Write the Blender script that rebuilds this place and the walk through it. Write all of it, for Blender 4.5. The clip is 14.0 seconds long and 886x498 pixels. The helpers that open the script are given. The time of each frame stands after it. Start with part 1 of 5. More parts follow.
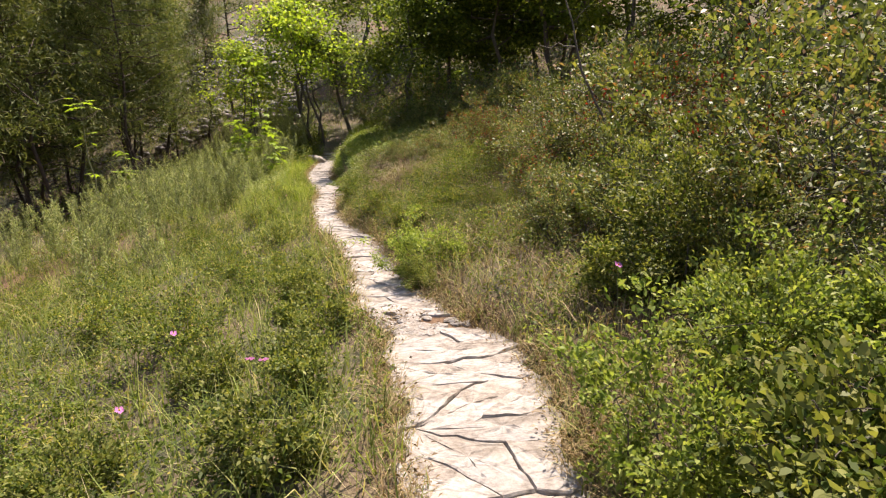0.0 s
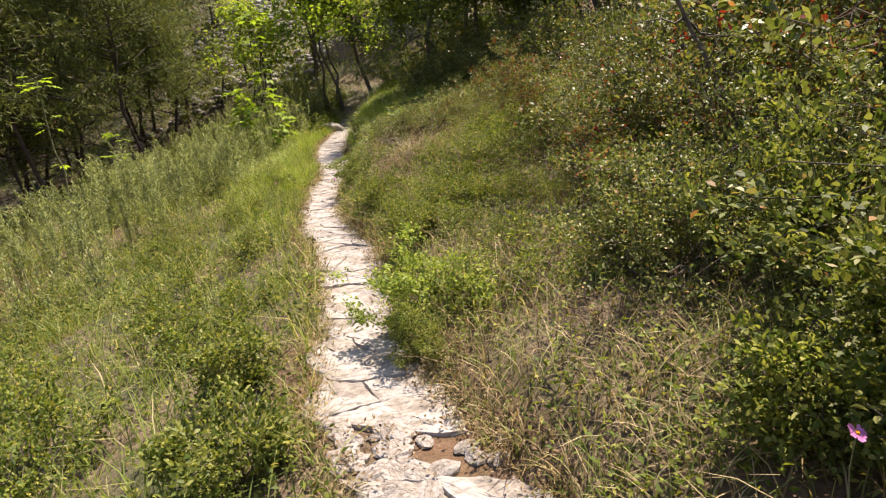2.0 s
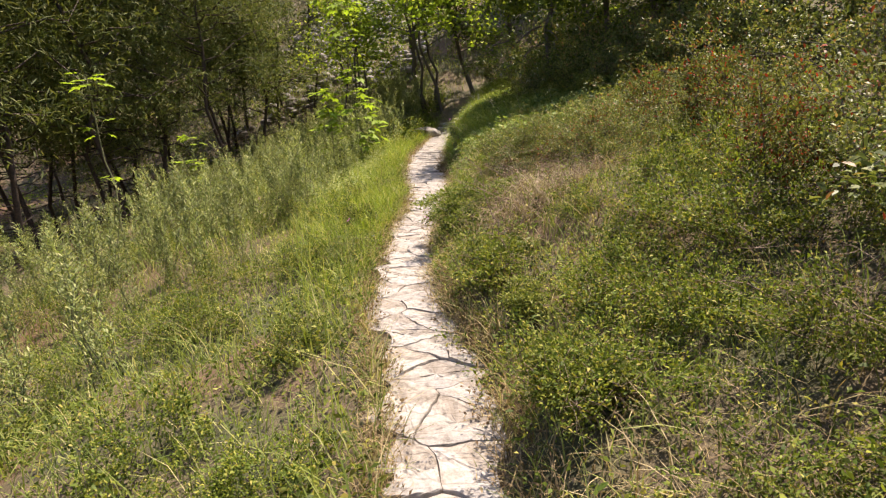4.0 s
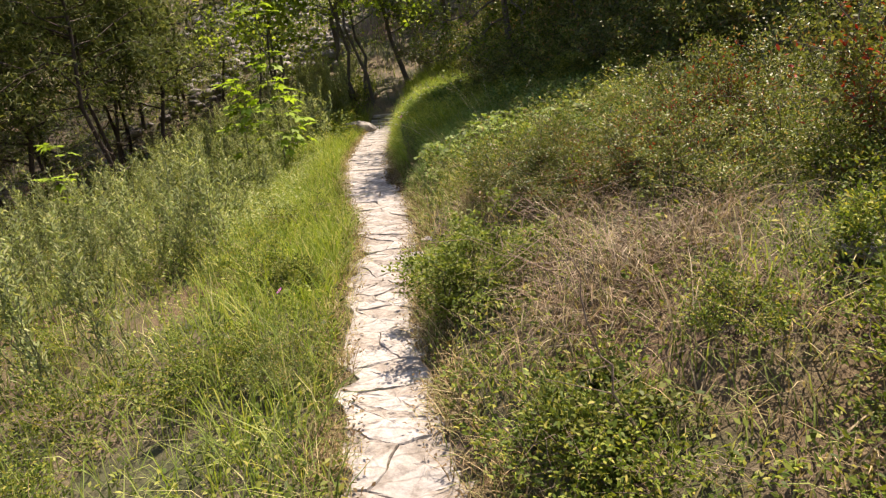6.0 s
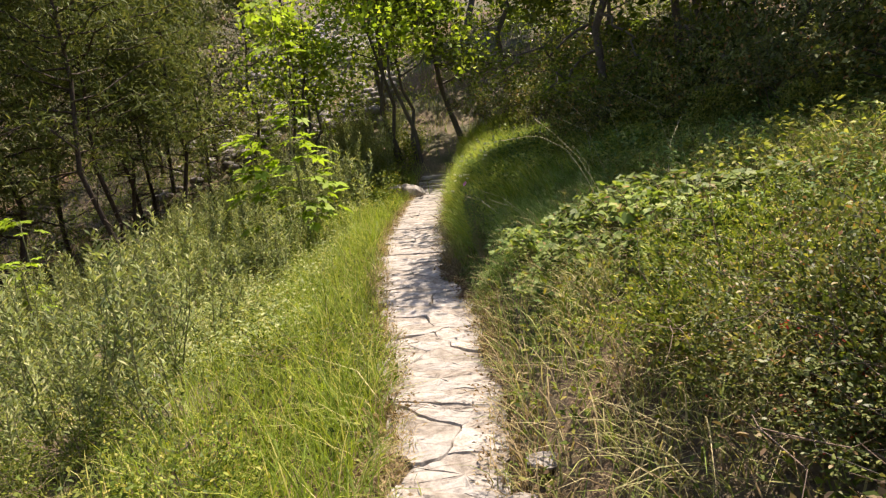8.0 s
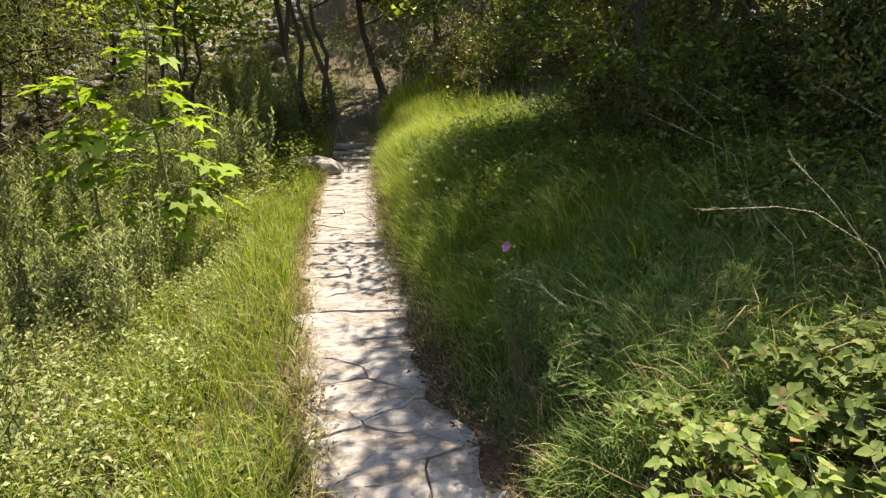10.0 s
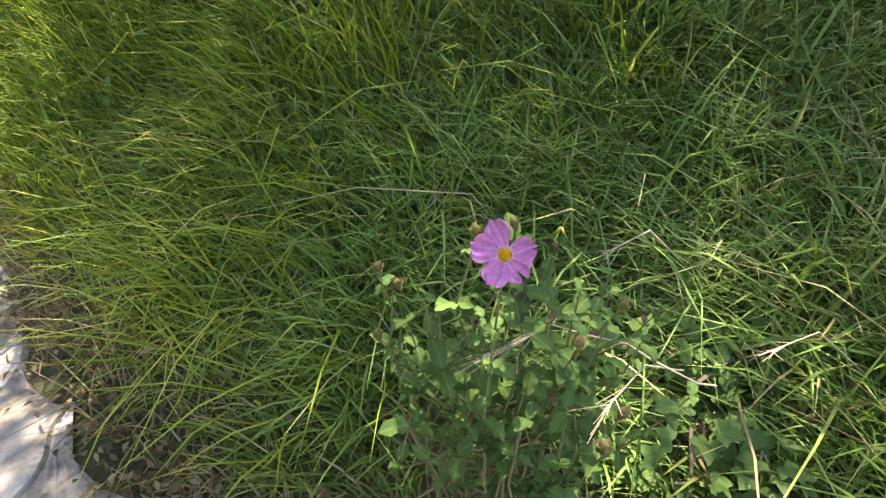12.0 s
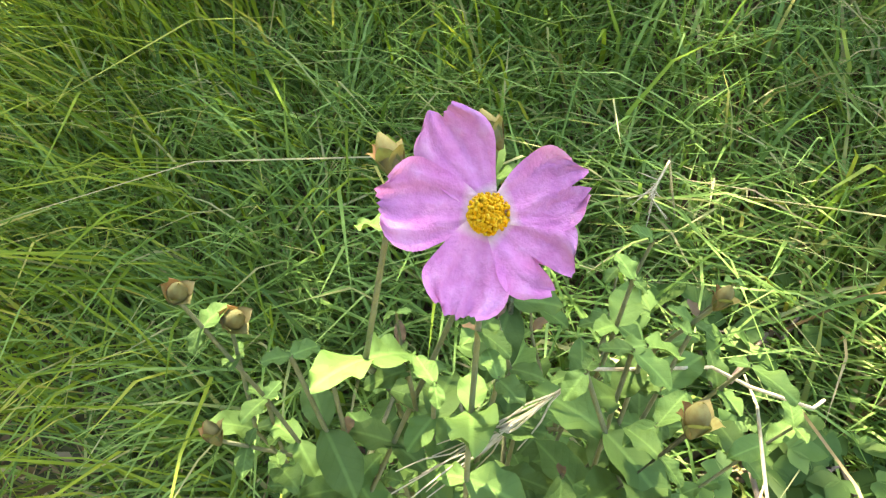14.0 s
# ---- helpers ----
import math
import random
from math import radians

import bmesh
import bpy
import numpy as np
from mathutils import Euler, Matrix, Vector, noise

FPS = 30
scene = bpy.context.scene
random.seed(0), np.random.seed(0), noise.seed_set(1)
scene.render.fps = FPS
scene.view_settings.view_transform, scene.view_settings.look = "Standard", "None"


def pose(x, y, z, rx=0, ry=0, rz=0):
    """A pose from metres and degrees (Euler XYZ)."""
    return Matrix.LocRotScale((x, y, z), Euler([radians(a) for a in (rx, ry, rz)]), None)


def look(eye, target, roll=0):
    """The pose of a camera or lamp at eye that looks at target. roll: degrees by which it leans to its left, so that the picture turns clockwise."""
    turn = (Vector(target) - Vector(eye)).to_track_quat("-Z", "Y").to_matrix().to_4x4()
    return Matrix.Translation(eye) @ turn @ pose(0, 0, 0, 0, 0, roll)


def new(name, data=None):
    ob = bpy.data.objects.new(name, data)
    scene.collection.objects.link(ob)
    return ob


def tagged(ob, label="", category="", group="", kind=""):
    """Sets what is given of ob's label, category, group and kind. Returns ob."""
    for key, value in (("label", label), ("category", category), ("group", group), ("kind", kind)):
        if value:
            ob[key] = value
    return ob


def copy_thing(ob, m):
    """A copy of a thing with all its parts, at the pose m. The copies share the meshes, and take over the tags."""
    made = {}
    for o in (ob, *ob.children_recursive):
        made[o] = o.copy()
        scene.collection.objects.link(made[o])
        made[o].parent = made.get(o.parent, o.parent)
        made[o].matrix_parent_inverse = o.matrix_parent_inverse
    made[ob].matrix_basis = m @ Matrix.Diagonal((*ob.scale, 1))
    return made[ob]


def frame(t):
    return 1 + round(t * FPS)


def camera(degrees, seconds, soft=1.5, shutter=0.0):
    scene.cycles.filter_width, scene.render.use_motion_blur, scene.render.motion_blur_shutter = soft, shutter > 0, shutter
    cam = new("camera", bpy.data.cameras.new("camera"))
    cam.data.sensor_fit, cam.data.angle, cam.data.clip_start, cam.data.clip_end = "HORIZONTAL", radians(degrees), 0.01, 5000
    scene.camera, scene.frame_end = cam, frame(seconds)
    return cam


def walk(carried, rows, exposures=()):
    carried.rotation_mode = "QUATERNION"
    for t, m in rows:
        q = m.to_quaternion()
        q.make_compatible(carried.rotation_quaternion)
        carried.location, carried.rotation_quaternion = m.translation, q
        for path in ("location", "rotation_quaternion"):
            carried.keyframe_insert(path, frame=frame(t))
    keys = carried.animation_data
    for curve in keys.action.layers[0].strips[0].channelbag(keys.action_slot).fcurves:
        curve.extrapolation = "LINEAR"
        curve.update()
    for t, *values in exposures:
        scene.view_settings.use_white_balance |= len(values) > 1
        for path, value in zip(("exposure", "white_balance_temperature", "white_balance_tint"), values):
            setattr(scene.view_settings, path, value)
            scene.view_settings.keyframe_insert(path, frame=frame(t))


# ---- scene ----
PATH = [
    (0, (0.008, 0.003, 1.450), (0.218, 1.942, 1.009), -0.97),
    (0.5, (0.093, 0.454, 1.504), (0.250, 2.375, 0.969), -3.05),
    (1, (0.217, 0.905, 1.466), (0.153, 2.840, 0.964), -2.72),
    (1.5, (0.319, 1.379, 1.395), (0.301, 3.294, 0.818), -1.67),
    (2, (0.392, 1.975, 1.470), (0.455, 3.889, 0.894), -4.49),
    (2.5, (0.403, 2.598, 1.466), (0.343, 4.526, 0.937), -2.60),
    (3, (0.358, 3.096, 1.498), (0.256, 5.003, 0.903), -2.97),
    (3.2, (0.334, 3.352, 1.473), (0.164, 5.271, 0.938), -1.81),
    (5.3, (-0.346, 5.582, 1.611), (-0.631, 7.462, 0.991), -5.92),
    (5.5, (-0.385, 5.803, 1.584), (-0.609, 7.708, 1.019), -4.79),
    (6, (-0.465, 6.341, 1.544), (-0.455, 8.241, 0.918), -4.73),
    (6.5, (-0.486, 6.886, 1.497), (-0.663, 8.804, 0.956), -5.61),
    (7, (-0.560, 7.452, 1.468), (-0.735, 9.363, 0.903), -5.05),
    (7.5, (-0.633, 8.124, 1.401), (-0.699, 10.053, 0.877), -3.59),
    (7.7, (-0.648, 8.421, 1.386), (-0.784, 10.372, 0.969), -5.82),
    (9.8, (-1.331, 11.188, 1.584), (-1.139, 13.069, 0.933), 0.11),
    (10, (-1.320, 11.435, 1.563), (-1.079, 13.325, 0.954), 0.29),
    (10.5, (-1.267, 12.084, 1.587), (-1.160, 13.974, 0.940), -1.17),
    (11, (-1.269, 12.735, 1.532), (-0.921, 14.572, 0.822), -3.53),
    (11.5, (-1.167, 13.159, 1.385), (-0.356, 14.649, 0.325), -1.96),
    (11.7, (-1.107, 13.286, 1.271), (-0.162, 14.614, 0.111), 0.38),
    (12, (-1.035, 13.390, 1.129), (0.028, 14.485, -0.164), 3.14),
    (12.5, (-0.943, 13.473, 1.010), (0.208, 14.352, -0.369), 5.09),
    (13, (-0.890, 13.515, 0.959), (0.335, 14.350, -0.383), 4.68),
    (13.5, (-0.875, 13.529, 0.943), (0.372, 14.360, -0.380), 3.75),
    (14, (-0.884, 13.526, 0.950), (0.350, 14.396, -0.361), 2.18),
]
cam = camera(73.9, 14.0, soft=1.25)
walk(cam, [(t, look(eye, target, roll)) for t, eye, target, roll in PATH],
     exposures=[(0, 1.34, 7000, 20), (7.7, 1.34, 7100, 18), (9.8, 1.46, 7000, 13), (11.0, 1.5, 7000, 11), (11.5, 1.52, 6950, 12), (12.0, 2.8, 7050, 15), (12.5, 3.5, 7100, 13), (13.0, 3.58, 7400, 6), (14.0, 3.58, 7450, 4)])

# ---- light: clear midday sky, high sun ahead and to the right ----
SUN_AZ, SUN_EL = 34.0, 64.0
world = bpy.data.worlds.new("sky")
scene.world = world
world.use_nodes = True
wn = world.node_tree
sky = wn.nodes.new("ShaderNodeTexSky")
sky.sky_type, sky.sun_disc = "NISHITA", False
sky.sun_elevation, sky.sun_rotation = radians(SUN_EL), radians(SUN_AZ)
wn.nodes["Background"].inputs[1].default_value = 0.10
wn.links.new(sky.outputs[0], wn.nodes["Background"].inputs[0])
sun = new("sun", bpy.data.lights.new("sun", "SUN"))
sun.data.energy, sun.data.angle, sun.data.color = 4.6, radians(0.53), (1.0, 0.94, 0.82)
sd = Vector((math.sin(radians(SUN_AZ)) * math.cos(radians(SUN_EL)), math.cos(radians(SUN_AZ)) * math.cos(radians(SUN_EL)), math.sin(radians(SUN_EL))))
sun.matrix_world = look(sd * 60, (0, 0, 0))



# ---- materials ----
def material(name):
    m = bpy.data.materials.new(name)
    m.use_nodes = True
    return m, m.node_tree, m.node_tree.nodes["Principled BSDF"], m.node_tree.nodes["Material Output"]


def ramp(nt, source, stops):
    r = nt.nodes.new("ShaderNodeValToRGB")
    els = r.color_ramp.elements
    while len(els) < len(stops):
        els.new(0.5)
    for el, (p, c) in zip(els, stops):
        el.position, el.color = p, (*c, 1)
    nt.links.new(source, r.inputs[0])
    return r


def noise_node(nt, scale, detail=6, rough=0.6, coords="Object"):
    tc = nt.nodes.new("ShaderNodeTexCoord")
    n = nt.nodes.new("ShaderNodeTexNoise")
    n.inputs["Scale"].default_value, n.inputs["Detail"].default_value, n.inputs["Roughness"].default_value = scale, detail, rough
    nt.links.new(tc.outputs[coords], n.inputs["Vector"])
    return n


def mix_color(nt, fac, a, b, mode="MIX"):
    mx = nt.nodes.new("ShaderNodeMix")
    mx.data_type, mx.blend_type = "RGBA", mode
    for socket, value in ((mx.inputs[0], fac), (mx.inputs[6], a), (mx.inputs[7], b)):
        if isinstance(value, (int, float)):
            socket.default_value = value
        elif isinstance(value, tuple):
            socket.default_value = (*value, 1)
        else:
            nt.links.new(value, socket)
    return mx.outputs[2]


def bump(nt, bsdf, height, strength, distance):
    b = nt.nodes.new("ShaderNodeBump")
    b.inputs["Strength"].default_value, b.inputs["Distance"].default_value = strength, distance
    nt.links.new(height, b.inputs["Height"])
    nt.links.new(b.outputs[0], bsdf.inputs["Normal"])


def foliage(name, stops, through_light=0.4, rough=0.45, patch=0.8, patch_colour=(0.75, 0.7, 0.45), gloss=0.18):
    """Leaf surface: colour varies leaf by leaf, plant by plant and in broad patches; light shines through."""
    m, nt, bsdf, out = material(name)
    geo = nt.nodes.new("ShaderNodeNewGeometry")
    info = nt.nodes.new("ShaderNodeObjectInfo")
    leaf = ramp(nt, geo.outputs["Random Per Island"], stops).outputs[0]
    hue = nt.nodes.new("ShaderNodeHueSaturation")
    mr = nt.nodes.new("ShaderNodeMapRange")
    mr.inputs[3].default_value, mr.inputs[4].default_value = 0.72, 1.25
    nt.links.new(info.outputs["Random"], mr.inputs[0])
    nt.links.new(mr.outputs[0], hue.inputs["Value"])
    nt.links.new(leaf, hue.inputs["Color"])
    n = noise_node(nt, patch, 3)
    f = ramp(nt, n.outputs[0], [(0.42, (0, 0, 0)), (0.68, (0.75, 0.75, 0.75))]).outputs[0]
    col = mix_color(nt, f, hue.outputs[0], mix_color(nt, 1.0, hue.outputs[0], patch_colour, "MULTIPLY"))
    nt.links.new(col, bsdf.inputs["Base Color"])
    bsdf.inputs["Roughness"].default_value = rough + 0.15
    bsdf.inputs["Specular IOR Level"].default_value = gloss
    tl = nt.nodes.new("ShaderNodeBsdfTranslucent")
    nt.links.new(mix_color(nt, 1.0, col, (1.0, 1.0, 0.5), "MULTIPLY"), tl.inputs[0])
    ms = nt.nodes.new("ShaderNodeMixShader")
    ms.inputs[0].default_value = through_light
    nt.links.new(bsdf.outputs[0], ms.inputs[1])
    nt.links.new(tl.outputs[0], ms.inputs[2])
    nt.links.new(ms.outputs[0], out.inputs[0])
    return m


def bark(name, c1, c2, scale=30):
    m, nt, bsdf, out = material(name)
    n = noise_node(nt, scale, 8, 0.7)
    nt.links.new(ramp(nt, n.outputs[0], [(0.3, c1), (0.7, c2)]).outputs[0], bsdf.inputs["Base Color"])
    bsdf.inputs["Roughness"].default_value = 0.85
    bump(nt, bsdf, n.outputs[0], 0.6, 0.01)
    return m


def ground_material():
    m, nt, bsdf, out = material("soil_and_litter")
    n1, n2, n3 = noise_node(nt, 1.3, 6), noise_node(nt, 28, 8, 0.7), noise_node(nt, 0.35, 4)
    fine = ramp(nt, n2.outputs[0], [(0.3, (0.05, 0.036, 0.022)), (0.5, (0.12, 0.085, 0.05)), (0.72, (0.24, 0.185, 0.11))]).outputs[0]
    green = ramp(nt, n2.outputs[0], [(0.35, (0.03, 0.035, 0.012)), (0.7, (0.09, 0.09, 0.035))]).outputs[0]
    f = ramp(nt, n1.outputs[0], [(0.42, (0, 0, 0)), (0.6, (1, 1, 1))]).outputs[0]
    near = mix_color(nt, f, fine, green)
    red = mix_color(nt, 0.6, near, (0.19, 0.085, 0.045))
    f3 = ramp(nt, n3.outputs[0], [(0.5, (0, 0, 0)), (0.62, (0.8, 0.8, 0.8))]).outputs[0]
    nt.links.new(mix_color(nt, f3, near, red), bsdf.inputs["Base Color"])
    bsdf.inputs["Roughness"].default_value = 0.95
    bump(nt, bsdf, n2.outputs[0], 0.8, 0.03)
    return m


def stone_material(name="pale_limestone", tint=(1, 1, 1), scale=1.0):
    """Pale layered limestone: warm white, grey weathering, ochre dirt, thin dark cracks and flaking ledges."""
    m, nt, bsdf, out = material(name)
    info = nt.nodes.new("ShaderNodeObjectInfo")
    big, fine = noise_node(nt, 3.5 * scale, 7, 0.65), noise_node(nt, 45 * scale, 8, 0.7)
    tc = nt.nodes.new("ShaderNodeTexCoord")
    mp = nt.nodes.new("ShaderNodeMapping")
    mp.inputs["Scale"].default_value = (2.0 * scale, 6.4 * scale, 3 * scale)
    mp.inputs["Rotation"].default_value = (0, 0, 0.18)
    nt.links.new(tc.outputs["Object"], mp.inputs[0])
    ledge = nt.nodes.new("ShaderNodeTexNoise")
    ledge.inputs["Scale"].default_value, ledge.inputs["Detail"].default_value, ledge.inputs["Distortion"].default_value = 1.6, 5, 0.6
    nt.links.new(mp.outputs[0], ledge.inputs["Vector"])
    crack = nt.nodes.new("ShaderNodeTexVoronoi")
    crack.feature = "DISTANCE_TO_EDGE"
    crack.inputs["Scale"].default_value = 1.1
    wob = noise_node(nt, 6 * scale, 4)
    nt.links.new(mix_color(nt, 0.22, mp.outputs[0], wob.outputs[1]), crack.inputs["Vector"])
    base = ramp(nt, big.outputs[0], [(0.30, (0.21, 0.18, 0.15)), (0.42, (0.33, 0.30, 0.27)), (0.52, (0.43, 0.395, 0.36)), (0.75, (0.46, 0.43, 0.40))]).outputs[0]
    base = mix_color(nt, 1.0, base, tint, "MULTIPLY")
    speck = ramp(nt, fine.outputs[0], [(0.3, (0.62, 0.58, 0.54)), (0.55, (1, 1, 1))]).outputs[0]
    col = mix_color(nt, 0.7, base, mix_color(nt, 1.0, base, speck, "MULTIPLY"))
    cl = ramp(nt, crack.outputs[0], [(0.0, (0.22, 0.18, 0.14)), (0.012, (0.45, 0.4, 0.34)), (0.035, (1, 1, 1))]).outputs[0]
    col = mix_color(nt, 0.4, col, mix_color(nt, 1.0, col, cl, "MULTIPLY"))
    lg = ramp(nt, ledge.outputs[0], [(0.452, (1, 1, 1)), (0.470, (0.26, 0.22, 0.18)), (0.478, (0.55, 0.5, 0.45)), (0.50, (1, 1, 1))]).outputs[0]
    gate = ramp(nt, noise_node(nt, 5.5 * scale, 3).outputs[0], [(0.5, (0.0, 0.0, 0.0)), (0.66, (0.6, 0.6, 0.6))]).outputs[0]
    col = mix_color(nt, gate, col, mix_color(nt, 1.0, col, lg, "MULTIPLY"))
    blot = ramp(nt, noise_node(nt, 9 * scale, 7, 0.75).outputs[0], [(0.38, (0.52, 0.48, 0.44)), (0.47, (0.86, 0.84, 0.82)), (0.54, (1, 1, 1))]).outputs[0]
    col = mix_color(nt, 0.75, col, mix_color(nt, 1.0, col, blot, "MULTIPLY"))
    mr = nt.nodes.new("ShaderNodeMapRange")
    mr.inputs[3].default_value, mr.inputs[4].default_value = 0.85, 1.06
    nt.links.new(info.outputs["Random"], mr.inputs[0])
    hs = nt.nodes.new("ShaderNodeHueSaturation")
    nt.links.new(mr.outputs[0], hs.inputs["Value"])
    nt.links.new(col, hs.inputs["Color"])
    warm = ramp(nt, noise_node(nt, 2.1 * scale, 4, 0.6).outputs[0], [(0.40, (0.80, 0.76, 0.70)), (0.52, (0.86, 0.85, 0.835)), (0.66, (0.73, 0.735, 0.745))]).outputs[0]
    nt.links.new(mix_color(nt, 1.0, hs.outputs[0], warm, "MULTIPLY"), bsdf.inputs["Base Color"])
    bsdf.inputs["Roughness"].default_value = 0.8
    step = ramp(nt, ledge.outputs[0], [(0.40, (0, 0, 0)), (0.47, (0.45, 0.45, 0.45)), (0.50, (0.8, 0.8, 0.8)), (0.8, (1, 1, 1))]).outputs[0]
    h = mix_color(nt, 0.35, mix_color(nt, 0.4, step, cl), fine.outputs[0])
    bump(nt, bsdf, h, 0.7, 0.014)
    return m


M_GROUND = ground_material()
M_STONE = stone_material()
M_ROCK = stone_material("grey_scree", (0.72, 0.72, 0.76), 0.6)
M_BARK = bark("grey_brown_bark", (0.035, 0.028, 0.02), (0.13, 0.105, 0.08))
M_PINEBARK = bark("dark_pine_bark", (0.02, 0.015, 0.012), (0.085, 0.055, 0.04))
M_TWIG = bark("dry_twig", (0.11, 0.07, 0.048), (0.29, 0.21, 0.15), 60)
M_CREAM = bark("cream_straw", (0.36, 0.29, 0.17), (0.62, 0.54, 0.38), 80)
M_STEM = bark("green_stem", (0.10, 0.12, 0.045), (0.24, 0.22, 0.11), 60)
M_GRASS_LUSH = foliage("lush_grass", [(0, (0.12, 0.19, 0.025)), (0.4, (0.25, 0.35, 0.045)), (0.8, (0.41, 0.48, 0.075)), (1, (0.66, 0.57, 0.21))], 0.5, 0.4, 1.2, (0.85, 0.88, 0.7))
M_GRASS_BANK = foliage("bank_grass", [(0, (0.085, 0.145, 0.036)), (0.5, (0.195, 0.305, 0.08)), (0.9, (0.31, 0.42, 0.135)), (0.95, (0.40, 0.38, 0.18)), (1, (0.5, 0.45, 0.25))], 0.45, 0.4, 2.0, (0.75, 0.8, 0.6))
M_GRASS_MEADOW = foliage("meadow_grass", [(0, (0.10, 0.145, 0.03)), (0.45, (0.22, 0.285, 0.068)), (0.8, (0.35, 0.39, 0.12)), (0.93, (0.5, 0.46, 0.22)), (1, (0.64, 0.55, 0.32))], 0.42, 0.5, 0.7, (0.85, 0.8, 0.6))
M_GRASS_DRY = foliage("dry_grass", [(0, (0.17, 0.12, 0.065)), (0.35, (0.38, 0.28, 0.15)), (0.7, (0.55, 0.45, 0.27)), (0.78, (0.24, 0.26, 0.08)), (1, (0.16, 0.2, 0.05))], 0.3, 0.6, 1.5, (0.75, 0.65, 0.55))
M_GRASS_PALE = foliage("pale_grass", [(0, (0.14, 0.17, 0.045)), (0.35, (0.27, 0.29, 0.09)), (0.6, (0.42, 0.38, 0.19)), (1, (0.6, 0.5, 0.3))], 0.35, 0.6, 1.5, (0.8, 0.8, 0.6))
M_STRAW = foliage("flattened_straw", [(0, (0.12, 0.08, 0.05)), (0.4, (0.27, 0.195, 0.13)), (0.8, (0.42, 0.33, 0.23)), (1, (0.55, 0.47, 0.34))], 0.25, 0.6, 2.5, (0.7, 0.6, 0.5))
M_HERB = foliage("herb_leaves", [(0, (0.055, 0.090, 0.015)), (0.5, (0.142, 0.195, 0.031)), (0.85, (0.268, 0.300, 0.051)), (1, (0.441, 0.375, 0.102))], 0.4, 0.4, 1.1, (0.85, 0.8, 0.5))
M_BRAMBLE = foliage("bramble_leaves", [(0, (0.08, 0.13, 0.03)), (0.5, (0.175, 0.24, 0.055)), (0.88, (0.29, 0.345, 0.095)), (0.96, (0.38, 0.36, 0.14)), (1, (0.32, 0.17, 0.07))], 0.42, 0.4, 3.0, (0.85, 0.9, 0.75))
M_BUSH = foliage("bush_leaves", [(0, (0.06, 0.105, 0.018)), (0.5, (0.185, 0.22, 0.052)), (1, (0.37, 0.375, 0.11))], 0.46, 0.35, 2.0)
M_BRIGHTBUSH = foliage("fresh_bush_leaves", [(0, (0.10, 0.16, 0.028)), (0.5, (0.225, 0.295, 0.06)), (1, (0.40, 0.44, 0.13))], 0.52, 0.35, 2.0)
M_SCRUB = foliage("scrub_leaves", [(0, (0.05, 0.075, 0.016)), (0.5, (0.145, 0.18, 0.05)), (0.88, (0.26, 0.28, 0.09)), (0.95, (0.36, 0.25, 0.12)), (1, (0.33, 0.16, 0.08))], 0.36, 0.32, 1.3, (0.95, 0.8, 0.6), 0.27)
M_RED = foliage("reddish_leaves", [(0, (0.34, 0.03, 0.02)), (0.10, (0.22, 0.05, 0.025)), (0.17, (0.15, 0.09, 0.045)), (0.35, (0.07, 0.09, 0.025)), (0.75, (0.14, 0.165, 0.04)), (1, (0.22, 0.22, 0.07))], 0.4, 0.45, 2.0)
M_TREE = foliage("tree_leaves", [(0, (0.055, 0.09, 0.015)), (0.6, (0.15, 0.21, 0.032)), (1, (0.29, 0.335, 0.062))], 0.5, 0.35, 0.8)
M_BRIGHT = foliage("young_maple_leaves", [(0, (0.189, 0.285, 0.032)), (0.6, (0.347, 0.465, 0.051)), (1, (0.567, 0.630, 0.102))], 0.5, 0.4, 1.5, (0.9, 0.95, 0.7))
M_NEEDLE = foliage("pine_needles", [(0, (0.07, 0.10, 0.03)), (0.6, (0.15, 0.185, 0.058)), (1, (0.26, 0.265, 0.10))], 0.36, 0.5, 0.5, (0.8, 0.75, 0.6))
M_WEED = foliage("grey_green_weed", [(0, (0.14, 0.185, 0.07)), (0.6, (0.27, 0.32, 0.14)), (1, (0.47, 0.47, 0.24))], 0.4, 0.5, 1.0)
M_CISTUS = foliage("felted_leaves", [(0, (0.055, 0.1, 0.024)), (0.5, (0.085, 0.145, 0.034)), (0.85, (0.115, 0.175, 0.046)), (1, (0.155, 0.205, 0.07))], 0.16, 0.55, 60, (0.8, 0.85, 0.75))


